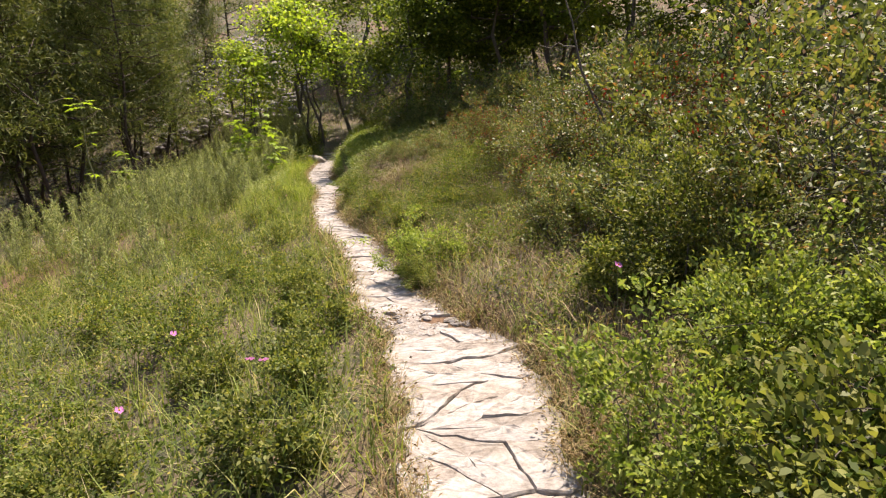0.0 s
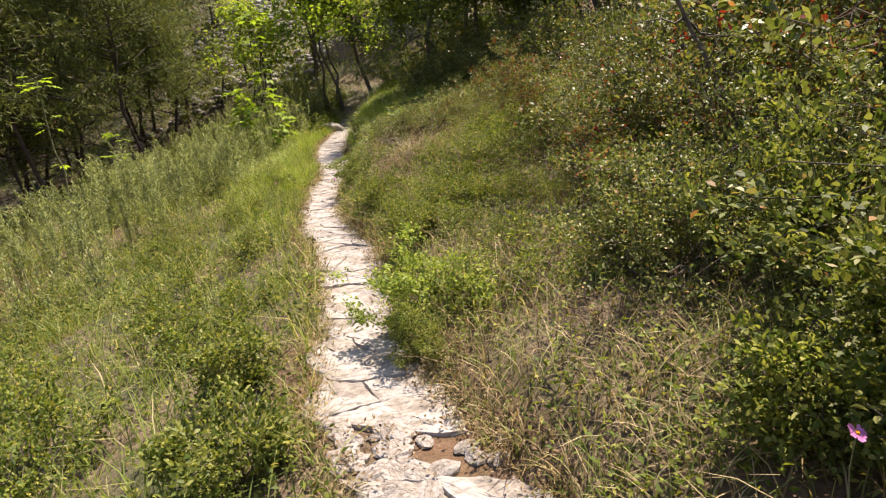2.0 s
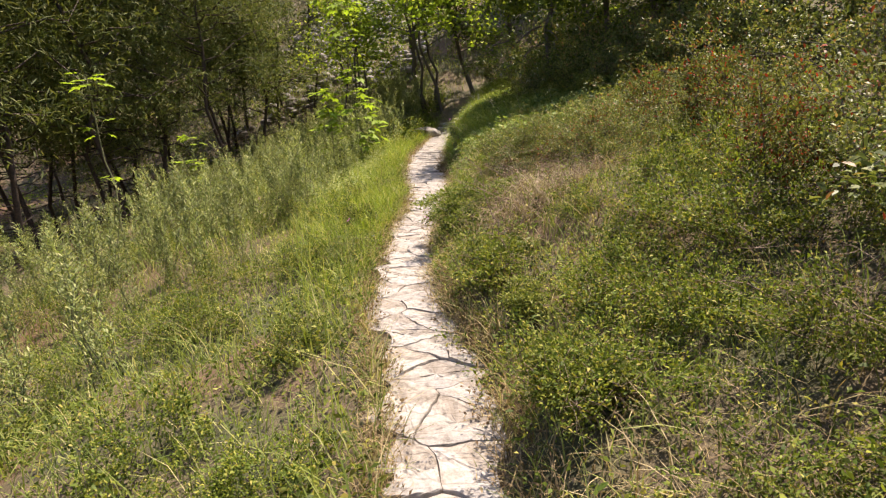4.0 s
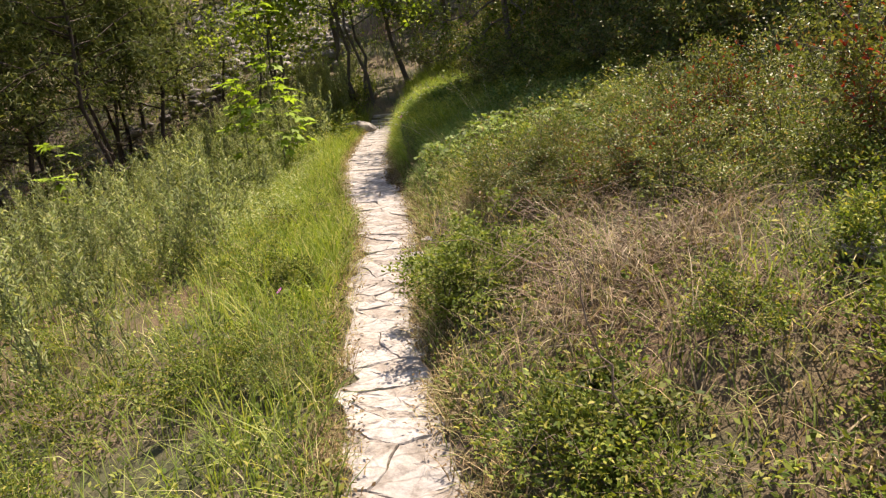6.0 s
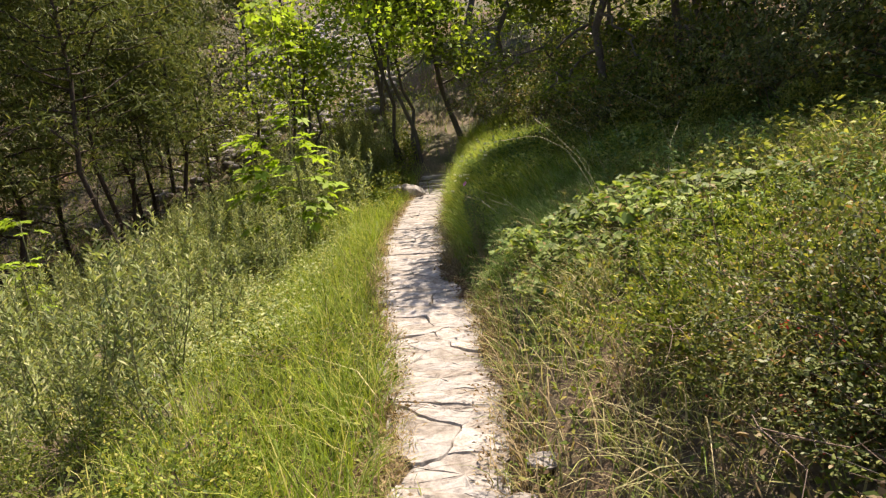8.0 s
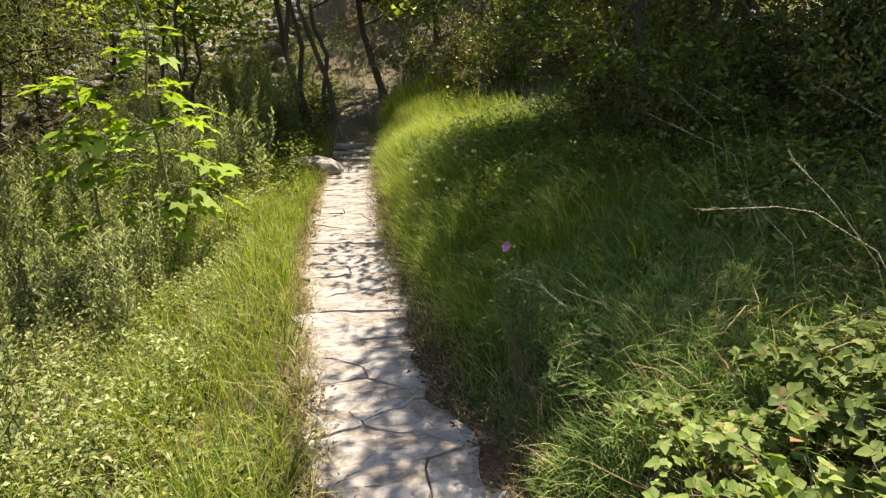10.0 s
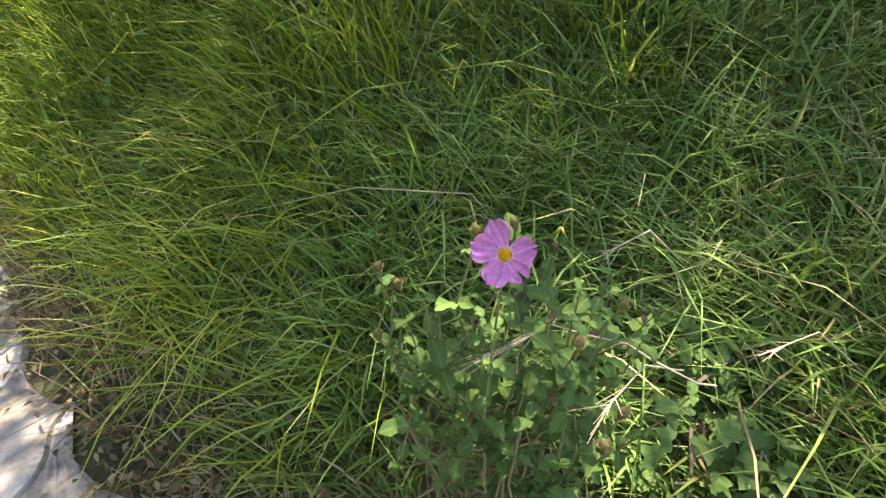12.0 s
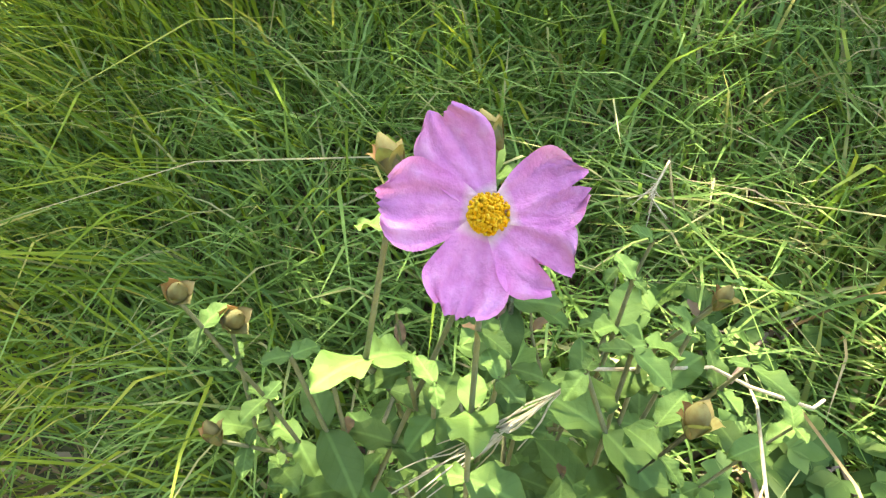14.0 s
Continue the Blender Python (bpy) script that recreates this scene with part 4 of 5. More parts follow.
pines = [pine("pine", "slender dark pine with bare lower trunk on the wooded slope", 20 + k, 6.5 + k * 0.5, 1.5 + 0.15 * k, 0.23 + 0.03 * k, 12000) for k in range(4)]
r = np.random.default_rng(5)
spots = [(-8.8, 18.5), (-9.8, 15.2), (-8.4, 21.6), (-10.6, 20.2), (-7.6, 24.0), (-9.4, 12.2), (-11.8, 17.0), (-12.6, 13.6), (-9.6, 24.6), (-11.4, 23.4), (-8.6, 27.0), (-13.6, 20.4), (-10.8, 9.0), (-13.4, 10.6),
         (-14.6, 16.2), (-13.0, 25.6), (-11.0, 28.0), (-15.6, 23.2), (-16.6, 19.4), (-7.9, 20.0), (-7.4, 22.0), (-9.2, 16.8), (-8.9, 13.8), (-10.4, 13.4), (-8.0, 10.4), (-10.2, 18.2), (-9.0, 23.0), (-12.2, 15.4), (-12.2, 21.8), (-9.8, 26.2), (-12.0, 19.2), (-7.2, 18.6), (-6.8, 25.4), (-8.3, 16.0), (-14.6, 13.4), (-15.8, 17.6), (-17.5, 21.6), (-18.2, 26.0), (-14.8, 27.8), (-6.2, 27.8), (-17.0, 13.0), (-19.0, 17.0), (-12.4, 30.0)]
for k, (x, y) in enumerate(spots):
    place(pines[k % 4], x, y, r.uniform(1.0, 1.3), r.uniform(0, 6), group="pine wood")
drop_proto(*pines)

maple = tree("maple_tree", "slim multi-stemmed tree with bright backlit leaves", 31, 5.2, 2.0, 0.42, 3400, 0.13, M_BRIGHT, (-0.7, 0), 4, girth=0.05, slender=0.9)
shade_a = tree("broadleaf_tree", "dense dark-leaved tree shading the bank", 32, 5.6, 2.1, 0.34, 10500, 0.115, M_TREE, girth=0.09)
thin_a = tree("broadleaf_tree", "dark-leaved tree of the wood beside the path", 34, 5.6, 2.1, 0.3, 5200, 0.12, M_TREE, girth=0.09)
shade_b = tree("broadleaf_tree", "dark-leaved tree with low branches", 33, 4.6, 1.8, 0.18, 5200, 0.11, M_TREE, girth=0.08)
place(maple, -2.1, 22.6, 1.0, 0.2)
place(maple, -4.6, 22.2, 0.8, 2.2, label="young slim tree with bright green leaves")
for k, (x, y, s, a) in enumerate(((5.0, 15.6, 1.05, 1), (3.6, 19.2, 1.1, 2), (-0.9, 23.6, 0.95, 1.2),  (5.4, 13.4, 1.1, 3), (5.2, 17.2, 1.2, 4), (2.4, 22.2, 1.0, 5), (4.4, 21.4, 1.2, 0.5), (6.8, 16.0, 1.2, 1.5),
                                  (0.4, 26.0, 1.1, 2.5), (2.6, 26.0, 1.3, 3.5), (6.4, 20.5, 1.3, 4.5), (6.0, 25.5, 1.4, 5.5), (6.6, 9.6, 1.0, 0.7), (7.6, 12.4, 1.2, 1.7), (-3.2, 26.8, 0.9, 2.7), (4.9, 6.7, 0.95, 3.7), (-0.8, 30.5, 1.4, 4.7), (3.0, 31.0, 1.5, 0.1), (8.5, 29.0, 1.6, 1.1))):
    place((thin_a, shade_b)[k % 2], x, y, s, a, group="trees beside the path")
bank_trees = []
for x, y, s, a in ((0.85, 16.35, 0.9, 0), (2.2, 17.4, 1.0, 2.0), (3.4, 16.4, 1.05, 4.0), (4.9, 18.4, 1.1, 1.0), (4.5, 20.3, 1.1, 2.6), (6.0, 19.0, 1.1, 5.0)):
    bank_trees.append(place(shade_a, x, y, s, a, group="trees beside the path"))
drop_proto(maple, shade_a, shade_b, thin_a)


def low_bough(owner, start, tip, seed, count=560):
    """A drooping limb of a tree, with leafy sprays along its outer part."""
    r = np.random.default_rng(seed)
    back = owner.matrix_basis.inverted()
    q = bent(np.array(start), np.array(tip), r, 9, 0.04)
    gs, tw = [tube(q, np.linspace(0.02, 0.004, 9), 5)], []
    for k in range(22):
        s = q[r.integers(3, 9)]
        e = bent(s, s + r.normal(0, 0.24, 3) * [1, 1, 0.5] + [0, 0, -0.06], r, 5)
        gs.append(tube(e, np.linspace(0.004, 0.0015, 5), 3))
        tw.append(e[1:])
    tw = np.concatenate(tw)
    c = tw[r.integers(0, len(tw), count)] + r.normal(0, 0.025, (count, 3))
    v, f = leaves(c, r.normal(0, 1, c.shape) * [1, 1, 0.4] - [0, 0, 0.2], 0.05, 0.028, r)
    limb = part("limb", np_mesh("bough_limb", *join(*gs), M_BARK, True), owner)
    tagged(part("spray", np_mesh("bough_leaves", v, f, M_TREE), limb), kind="stuff")
    limb.matrix_parent_inverse = back


for k, (start, tip) in enumerate((((0.75, 16.2, 2.3), (-0.5, 15.3, 1.75)), ((0.8, 16.2, 2.0), (0.1, 14.9, 1.6)), ((0.9, 16.2, 2.4), (0.9, 14.6, 1.75)), ((2.1, 17.2, 2.2), (1.5, 14.6, 1.7)))):
    low_bough(bank_trees[0 if k < 3 else 1], start, tip, 200 + k)
drop_proto(bush_a, bush_b, bush_c, bush_d, broad_herb, scrub_a, scrub_b, red_a, dead_a, thicket, mat_bush, bramble_bush)


def bare_branch(points, girth, seed, label):
    """A leafless limb with a few crooked side twigs."""
    r = np.random.default_rng(seed)
    root = tagged(new("bare_branch"), label, "branch", "bare branches on the slope")
    p = np.array(points)
    t = np.linspace(0, len(p) - 1, 12)
    q = np.stack([np.interp(t, np.arange(len(p)), p[:, j]) for j in range(3)], 1) + r.normal(0, 0.012, (12, 3))
    part("limb", np_mesh("bare_limb", *tube(q, np.linspace(girth, girth * 0.3, 12), 6), M_TWIG if girth < 0.015 else M_BARK, True), root)
    for k in range(9):
        a = q[r.integers(3, 12)]
        part("twig", np_mesh("bare_twig", *tube(bent(a, a + r.normal(0, 0.22, 3), r, 5, 0.12), girth * np.linspace(0.35, 0.12, 5), 4), M_TWIG if girth < 0.015 else M_BARK, True), root)


bare_branch([(2.55, 5.55, float(height(2.55, 5.55))), (2.25, 5.55, 1.25), (2.05, 5.65, 1.7), (1.8, 5.75, 2.5)], 0.022, 1, "slender dark leaning limb above the scrub")
bare_branch([(3.6, 5.2, 0.9), (3.05, 5.3, 1.45), (2.5, 5.45, 1.25)], 0.011, 2, "grey dead branch sticking out of the scrub")
bare_branch([(2.9, 6.2, 0.9), (2.7, 5.6, 1.4), (2.9, 5.1, 1.75)], 0.009, 3, "grey dead branch sticking out of the scrub")
bare_branch([(0.9, 9.3, 0.62), (0.3, 9.15, 0.5), (-0.2, 8.9, 0.42)], 0.007, 4, "pale dry branch lying over the grass")
bare_branch([(1.6, 10.4, 0.95), (0.8, 10.0, 0.75), (0.1, 9.6, 0.5)], 0.008, 5, "pale dry branch lying over the grass")

bare_branch([(0.12, 7.85, 0.3), (0.0, 7.9, 0.62), (-0.08, 7.95, 0.95)], 0.0055, 6, "thin dark dry stem standing in the grass")
bare_branch([(0.6, 8.9, 0.45), (0.6, 8.92, 0.8), (0.63, 8.95, 1.02)], 0.0045, 7, "thin dark dry stem standing in the grass")

# ---- scree on the hillside ----
def boulder(seed, mat, name="boulder"):
    bm = bmesh.new()
    bmesh.ops.create_icosphere(bm, subdivisions=2, radius=0.5)
    o = Vector((seed * 3.1, seed * 1.7, 0))
    for v in bm.verts:
        n = noise.noise(v.co * 2.2 + o) * 0.35 + noise.noise(v.co * 5 + o) * 0.1
        v.co *= 1 + n
        v.co.z *= 0.62
    me = bpy.data.meshes.new(name)
    bm.to_mesh(me)
    bm.free()
    me.materials.append(mat)
    return me


shapes = [boulder(k, M_ROCK) for k in range(5)]
r = np.random.default_rng(9)
tmpl = []
for s in shapes:
    s.calc_loop_triangles()
    tv = np.empty(len(s.vertices) * 3)
    s.vertices.foreach_get("co", tv)
    tf = np.empty(len(s.loop_triangles) * 3, np.int32)
    s.loop_triangles.foreach_get("vertices", tf)
    tmpl.append((tv.reshape(-1, 3), tf.reshape(-1, 3)))
groups = []
for k in range(900):
    x, y = r.uniform(-10.5, -3.0), r.uniform(26, 40)
    v, f = tmpl[k % 5]
    a = r.uniform(0, 6.28)
    ca, sa = np.cos(a), np.sin(a)
    s = r.uniform(0.3, 0.66) ** 1.6
    v = (v * s) @ np.array([[ca, sa, 0], [-sa, ca, 0], [0, 0, 1]]) + [x, y, float(height(x, y)) + 0.05 * s]
    groups.append((v, f))
tagged(new("scree", np_mesh("scree", *join(*groups), M_ROCK)), "pale grey loose rocks on the hillside", "rocks", kind="stuff")

rock = tagged(new("flat_rock", boulder(9, M_STONE, "flat_rock")), "pale flat angular rock lying at the path edge", "rock")
rock.matrix_world = Matrix.Translation((-2.04, 20.0, 0.10)) @ Matrix.Rotation(0.4, 4, "Z") @ Matrix.Rotation(0.12, 4, "Y") @ Matrix.Diagonal((0.78, 0.5, 0.52, 1))
for x, y, s in ((-3.14, 12.9, 0.24), (1.10, 8.34, 0.19), (-0.62, 10.6, 0.14), (-0.55, 10.75, 0.1)):
    o = tagged(new("loose_stone", boulder(4 + s * 30, M_STONE, "loose_stone")), "small pale loose stone in the grass", "stone", "loose stones")
    o.matrix_world = Matrix.Translation((x, y, float(height(x, y)) + 0.04 + s * 0.1)) @ Matrix.Diagonal((s * 1.3, s, s * 0.7, 1))


# ---- tall weeds of the meadow ----
def weed(seed, tall, label):
    r = np.random.default_rng(seed)
    root = tagged(new("tall_weed"), label, "weed")
    cs, axs = [], []
    for k in range(5):
        p = bent(np.array([r.normal(0, 0.06), r.normal(0, 0.06), -0.03]), np.array([r.normal(0, 0.14), r.normal(0, 0.14), tall * r.uniform(0.65, 1.1)]), r, 6, 0.03)
        part("stalk", np_mesh("weed_stalk", *tube(p, np.linspace(0.006, 0.002, 6), 4), M_STEM, True), root)
        for t in np.linspace(0.1, 1, 44):
            c = np.array([np.interp(t * 5, np.arange(6), p[:, j]) for j in range(3)])
            an = r.uniform(0, 6.28)
            for q in range(2):
                reach = 0.05 * (1.1 - t) + 0.01
                cs.append(c + r.normal(0, 0.4, 3) * reach)
                axs.append([np.cos(an + 3.1 * q), np.sin(an + 3.1 * q), 0.95])
    v, f = leaves(np.array(cs), np.array(axs), 0.06, 0.0145, r)
    part("foliage", np_mesh("weed_leaves", v, f, M_WEED), root)
    return root


weeds = [weed(40 + k, 0.75 + 0.17 * k, "tall feathery grey-green weed in the meadow") for k in range(4)]
r = np.random.default_rng(13)
n = 0
while n < 300:
    x, y = r.uniform(-8.0, -1.8), r.uniform(6.5, 24)
    el = float(left_edge(y)) - x
    if el < np.interp(y, [7, 11, 15, 18, 24], [2.3, 1.3, 1.1, 0.9, 0.5]) or el > 6.0 or r.uniform() > np.interp(y, [7, 12, 24], [0.4, 0.8, 1]):
        continue
    place(weeds[n % 4], x, y, r.uniform(0.75, 1.15), r.uniform(0, 6), group="tall weeds of the meadow")
    n += 1
for k in range(80):
    y = r.uniform(18.2, 24.5)
    x = float(left_edge(min(y, 22))) - r.uniform(0.45, 4.2)
    place(weeds[k % 4], x, y, r.uniform(1.0, 1.45), r.uniform(0, 6), label="tall feathery weed in the shade of the trees", group="tall weeds of the meadow")
drop_proto(*weeds)


# ---- saplings with large lobed leaves ----
def lobed_leaf(size):
    """A palmate leaf in the xy plane, stalk at the origin, folded a little along its ribs."""
    v, ang = [(0, 0, 0), (0, 0.45 * size, -0.03 * size)], [-150, -118, -80, -52, -26, 0, 26, 52, 80, 118, 150]
    rad = [0.3, 0.52, 0.36, 0.66, 0.44, 0.85, 0.44, 0.66, 0.36, 0.52, 0.3]
    for a, q in zip(ang, rad):
        v.append((math.sin(radians(a)) * q * size, 0.4 * size + math.cos(radians(a)) * q * size, (0.05 if q < 0.5 else -0.06) * size))
    f = [(1, k + 1, k + 2) for k in range(1 + 0, 11 + 1) if k + 2 < 13] + [(0, 1, 2), (0, 12, 1)]
    return v, f


LOBED = np_mesh("lobed_leaf", *lobed_leaf(0.17), M_BRIGHT)


def leaf_pose(place_at, outward, droop, scale):
    """A leaf whose stalk end is at place_at and whose tip points outward (radians) and down."""
    return Matrix.Translation(place_at) @ Matrix.Rotation(outward - math.pi / 2, 4, "Z") @ Matrix.Rotation(droop, 4, "X") @ Matrix.Scale(scale, 4)


def sapling(x, y, tall, seed, clusters, label, lean=(0.0, 0.0)):
    """clusters: rows of (share of the height, number of leaves, reach of their stalks, leaf scale)."""
    r = np.random.default_rng(seed)
    root = tagged(new("sapling"), label, "sapling")
    root.location = (x, y, float(height(x, y)))
    p = bent(np.array([0, 0, -0.05]), np.array([lean[0], lean[1], tall]), r, 8, 0.012)
    part("trunk", np_mesh("sapling_trunk", *tube(p, np.linspace(0.014, 0.005, 8), 6), M_STEM, True), root)
    for t, n, reach, s in clusters:
        c = Vector([float(np.interp(t * 7, np.arange(8), p[:, j])) for j in range(3)])
        for k in range(n):
            a = r.uniform(0, 2 * math.pi)
            q = reach * r.uniform(0.3, 1)
            tip = c + Vector((q * math.cos(a), q * math.sin(a), r.uniform(-0.06, 0.14)))
            tw = part("twig", np_mesh("sapling_twig", *tube(bent(np.array(c), np.array(tip), r, 3), [0.003, 0.0025, 0.002], 4), M_STEM), root)
            lf = part("leaf", LOBED, tw)
            lf.matrix_basis = leaf_pose(tip, a, r.uniform(-0.7, 0.15), s * r.uniform(0.7, 1.25))
    return root


SG = "young saplings"
s1 = sapling(-3.05, 16.75, 3.3, 51, ((0.15, 10, 0.5, 1.1), (0.22, 12, 0.55, 1.2), (0.29, 14, 0.6, 1.25), (0.36, 14, 0.5, 1.25), (0.44, 12, 0.36, 1.2), (0.52, 10, 0.2, 1.1), (0.58, 6, 0.12, 1.0), (0.8, 10, 0.3, 1), (0.95, 12, 0.3, 1)), "tall slim sapling with large bright lobed leaves", (-0.12, 0.1))
s2 = sapling(-3.65, 16.7, 1.7, 52, ((0.3, 12, 0.3, 1.0), (0.5, 14, 0.32, 1.1), (0.7, 14, 0.3, 1.1), (0.9, 12, 0.22, 1.1)), "bushy sapling with large bright lobed leaves")
s3 = sapling(-6.2, 15.6, 1.55, 53, ((0.45, 5, 0.16, 1.0), (0.95, 8, 0.16, 1.1)), "thin sapling with tufts of bright leaves in the meadow")
s4 = sapling(-6.0, 15.2, 1.0, 54, ((0.55, 5, 0.16, 1.0), (0.95, 10, 0.18, 1.2)), "small sapling with a tuft of bright leaves")
s5 = sapling(-5.3, 11.7, 2.6, 55, ((0.45, 2, 0.08, 0.8), (0.72, 5, 0.14, 0.9), (0.97, 8, 0.15, 1.0)), "thin tall sapling with few bright leaf tufts")
for o in (s1, s2, s3, s4, s5):
    tagged(o, group=SG)


# ---- the pink rockrose and other flowers ----
def petal_mesh(length, width, seed, notch=0.0, cup=0.12):
    r = np.random.default_rng(seed)
    nu, nv = 15, 15
    u, w = np.linspace(0.0, 1, nu)[:, None], np.linspace(-1, 1, nv)[None]
    half = 0.48 * width * (0.30 + 0.70 * np.sin(np.clip(u, 0, 1) ** 0.9 * np.pi * 0.56) ** 1.2) * np.sqrt(np.clip(1.0 - np.clip((u - 0.55) / 0.5, 0, 1) ** 2.4, 0.02, 1))
    rim = 1 - 0.10 * w ** 2 * u - notch * np.exp(-((w - 0.15) / 0.16) ** 2) * u ** 3
    x = half * w
    y = length * u * rim + 0 * w
    ph = r.uniform(0, 6, 4)
    z = cup * length * (u ** 2 - 0.35 * u) + 0.10 * width * w ** 2 * u
    z = z + 0.0009 * np.sin(5 * w + ph[0] + 3 * u) * u + 0.0009 * np.sin(12 * w + ph[1] + 5 * u) * u + 0.0006 * np.sin(21 * w + ph[3] - 6 * u) * u ** 2
    y = y + 0.0004 * np.sin(9 * w + ph[1]) * u ** 4 + 0.0005 * np.sin(23 * w + ph[2]) * u ** 4 + 0.0005 * np.sin(9 * u + 5 * w + ph[2])
    V = np.stack([x, y, z], -1).reshape(-1, 3)
    i, j = np.meshgrid(np.arange(nu - 1), np.arange(nv - 1), indexing="ij")
    F = np.stack([i * nv + j, i * nv + j + 1, (i + 1) * nv + j + 1, (i + 1) * nv + j], -1).reshape(-1, 4)
    return np_mesh("petal", V, F, M_PETAL, True)


def stamen_mesh(radius, count, seed):
    r = np.random.default_rng(seed)
    gs = []
    for k in range(count):
        a, q = r.uniform(0, 6.28), radius * math.sqrt(r.uniform(0, 1))
        tip = np.array([q * math.cos(a), q * math.sin(a), radius * (1.05 - 0.6 * (q / radius) ** 2) * r.uniform(0.8, 1.1)])
        gs.append(tube([tip * [0.25, 0.25, 0.0], tip * [0.8, 0.8, 0.7], tip], [0.00022, 0.0002, 0.00015], 3))
        d = 0.00042 if count > 100 else 0.0008
        gs.append(tube([tip - [0, 0, d], tip - [0, 0, 0.4 * d], tip + [0, 0, 0.5 * d], tip + [0, 0, d]], [0.0001, d, d * 0.9, 0.0001], 5))
    th = np.linspace(0, math.pi / 2, 6)
    gs.append(tube(np.stack([0 * th, 0 * th, 0.86 * radius * np.sin(th)], 1), 0.86 * radius * np.cos(th) + 0.00005, 12))
    v, f = join(*gs)
    return np_mesh("stamens", v, f, M_STAMEN, True)


# petal: turn (degrees, 0 up, clockwise), length, width, notch
PETALS = ((-30, 0.0236, 0.0198, 0.10), (-86, 0.0226, 0.0228, 0.0), (-165, 0.0220, 0.0215, 0.04), (128, 0.0202, 0.0222, 0.42), (66, 0.0204, 0.0202, 0.15))
petal_set = [(a, petal_mesh(L, W, 60 + k, nt)) for k, (a, L, W, nt) in enumerate(PETALS)]
STAMENS = stamen_mesh(0.0046, 420, 3)
FEW_STAMENS = stamen_mesh(0.0046, 60, 4)


def flower_on(parent, m, level=None):
    """Five petals and a boss of stamens, under a flower part of parent."""
    base = part("flower", np_mesh("flower_cup", *tube([(0, 0, -0.006), (0, 0, -0.002), (0, 0, 0.0006)], [0.0014, 0.0035, 0.0042], 8), M_BUD, True), parent, "pink flower with five crumpled petals")
    base.matrix_basis = m
    for k, (a, me) in enumerate(petal_set):
        p = part("petal", me, base)
        p.matrix_basis = Matrix.Rotation(radians(-a), 4, "Z") @ Matrix.Translation((0, 0.0016, 0.0004 * k))
    part("stamen_boss", level or STAMENS, base, "golden-yellow stamens")
    return base


def oval_leaf(length, width, seed, mat=None):
    r = np.random.default_rng(seed)
    nu, nv = 15, 7
    u, w = np.linspace(0, 1, nu)[:, None], np.linspace(-1, 1, nv)[None]
    half = 0.5 * width * np.sin(np.pi * np.clip(u, 0.02, 0.99) ** 0.9) ** 0.62
    wav = np.sin(np.linspace(0, 13, nu) + r.uniform(0, 6))[:, None] * 0.10 * width * w ** 2 * np.sign(w + 0.2) + np.sin(np.linspace(0, 18, nu) + r.uniform(0, 6))[:, None] * 0.05 * width * w ** 2 + 0.10 * width * np.sin(2.2 * u + r.uniform(0, 6)) * w
    x = half * w
    y = length * u + 0 * w
    z = 0.30 * half * np.abs(w) + wav - 0.22 * length * (u - 0.4) ** 2
    i, j = np.meshgrid(np.arange(nu - 1), np.arange(nv - 1), indexing="ij")
    F = np.stack([i * nv + j, i * nv + j + 1, (i + 1) * nv + j + 1, (i + 1) * nv + j], -1).reshape(-1, 4)
    return np_mesh("leaf", np.stack([x, y, z], -1), F, mat or M_ROSELEAF, True)


OVALS = [oval_leaf(0.028, 0.0165, 70), oval_leaf(0.022, 0.0145, 71), oval_leaf(0.033, 0.019, 72), oval_leaf(0.018, 0.012, 73)]

WITHERED = oval_leaf(0.015, 0.007, 74, M_BROWN_LEAF)


def bud_mesh(seed):
    """A hairy bud: a pointed green body wrapped by five broad, bent-back sepals."""
    r = np.random.default_rng(seed)
    gs = [tube([(0, 0, -0.003), (0, 0, 0), (0, 0, 0.003), (0, 0, 0.007), (0, 0, 0.010), (0, 0, 0.012)], [0.001, 0.0026, 0.0036, 0.0032, 0.0018, 0.0003], 9)]
    for k in range(5):
        a = k * 1.257 + r.normal(0, 0.2)
        d, s = np.array([math.cos(a), math.sin(a), 0]), np.array([-math.sin(a), math.cos(a), 0])
        flare = r.uniform(0.6, 1.6)
        rows = []
        for t in np.linspace(0, 1, 5):
            c = d * (0.0022 + 0.0042 * flare * t ** 1.5) + np.array([0, 0, 0.012 * t * (1 - 0.35 * flare * t)])
            w = 0.0034 * math.sin(math.pi * (0.2 + 0.8 * t)) + 0.0002
            rows.append([c - s * w - d * 0.0008, c, c + s * w - d * 0.0008])
        v = np.array(rows).reshape(-1, 3)
        f = [(3 * i + q, 3 * i + q + 1, 3 * i + q + 4, 3 * i + q + 3) for i in range(4) for q in range(2)]
        gs.append((v, np.array(f)))
    return np_mesh("bud", *join(*gs), M_BUD, True)


BUD = bud_mesh(4)
FX, FY, FZ = -0.795, 13.577, 0.872
rose = tagged(new("rockrose"), "rockrose shrub with felted green leaves and one open pink flower", "flowering shrub")
root_at = Vector((-0.70, 13.62, float(height(-0.70, 13.62))))
rose.location = root_at
r = np.random.default_rng(77)
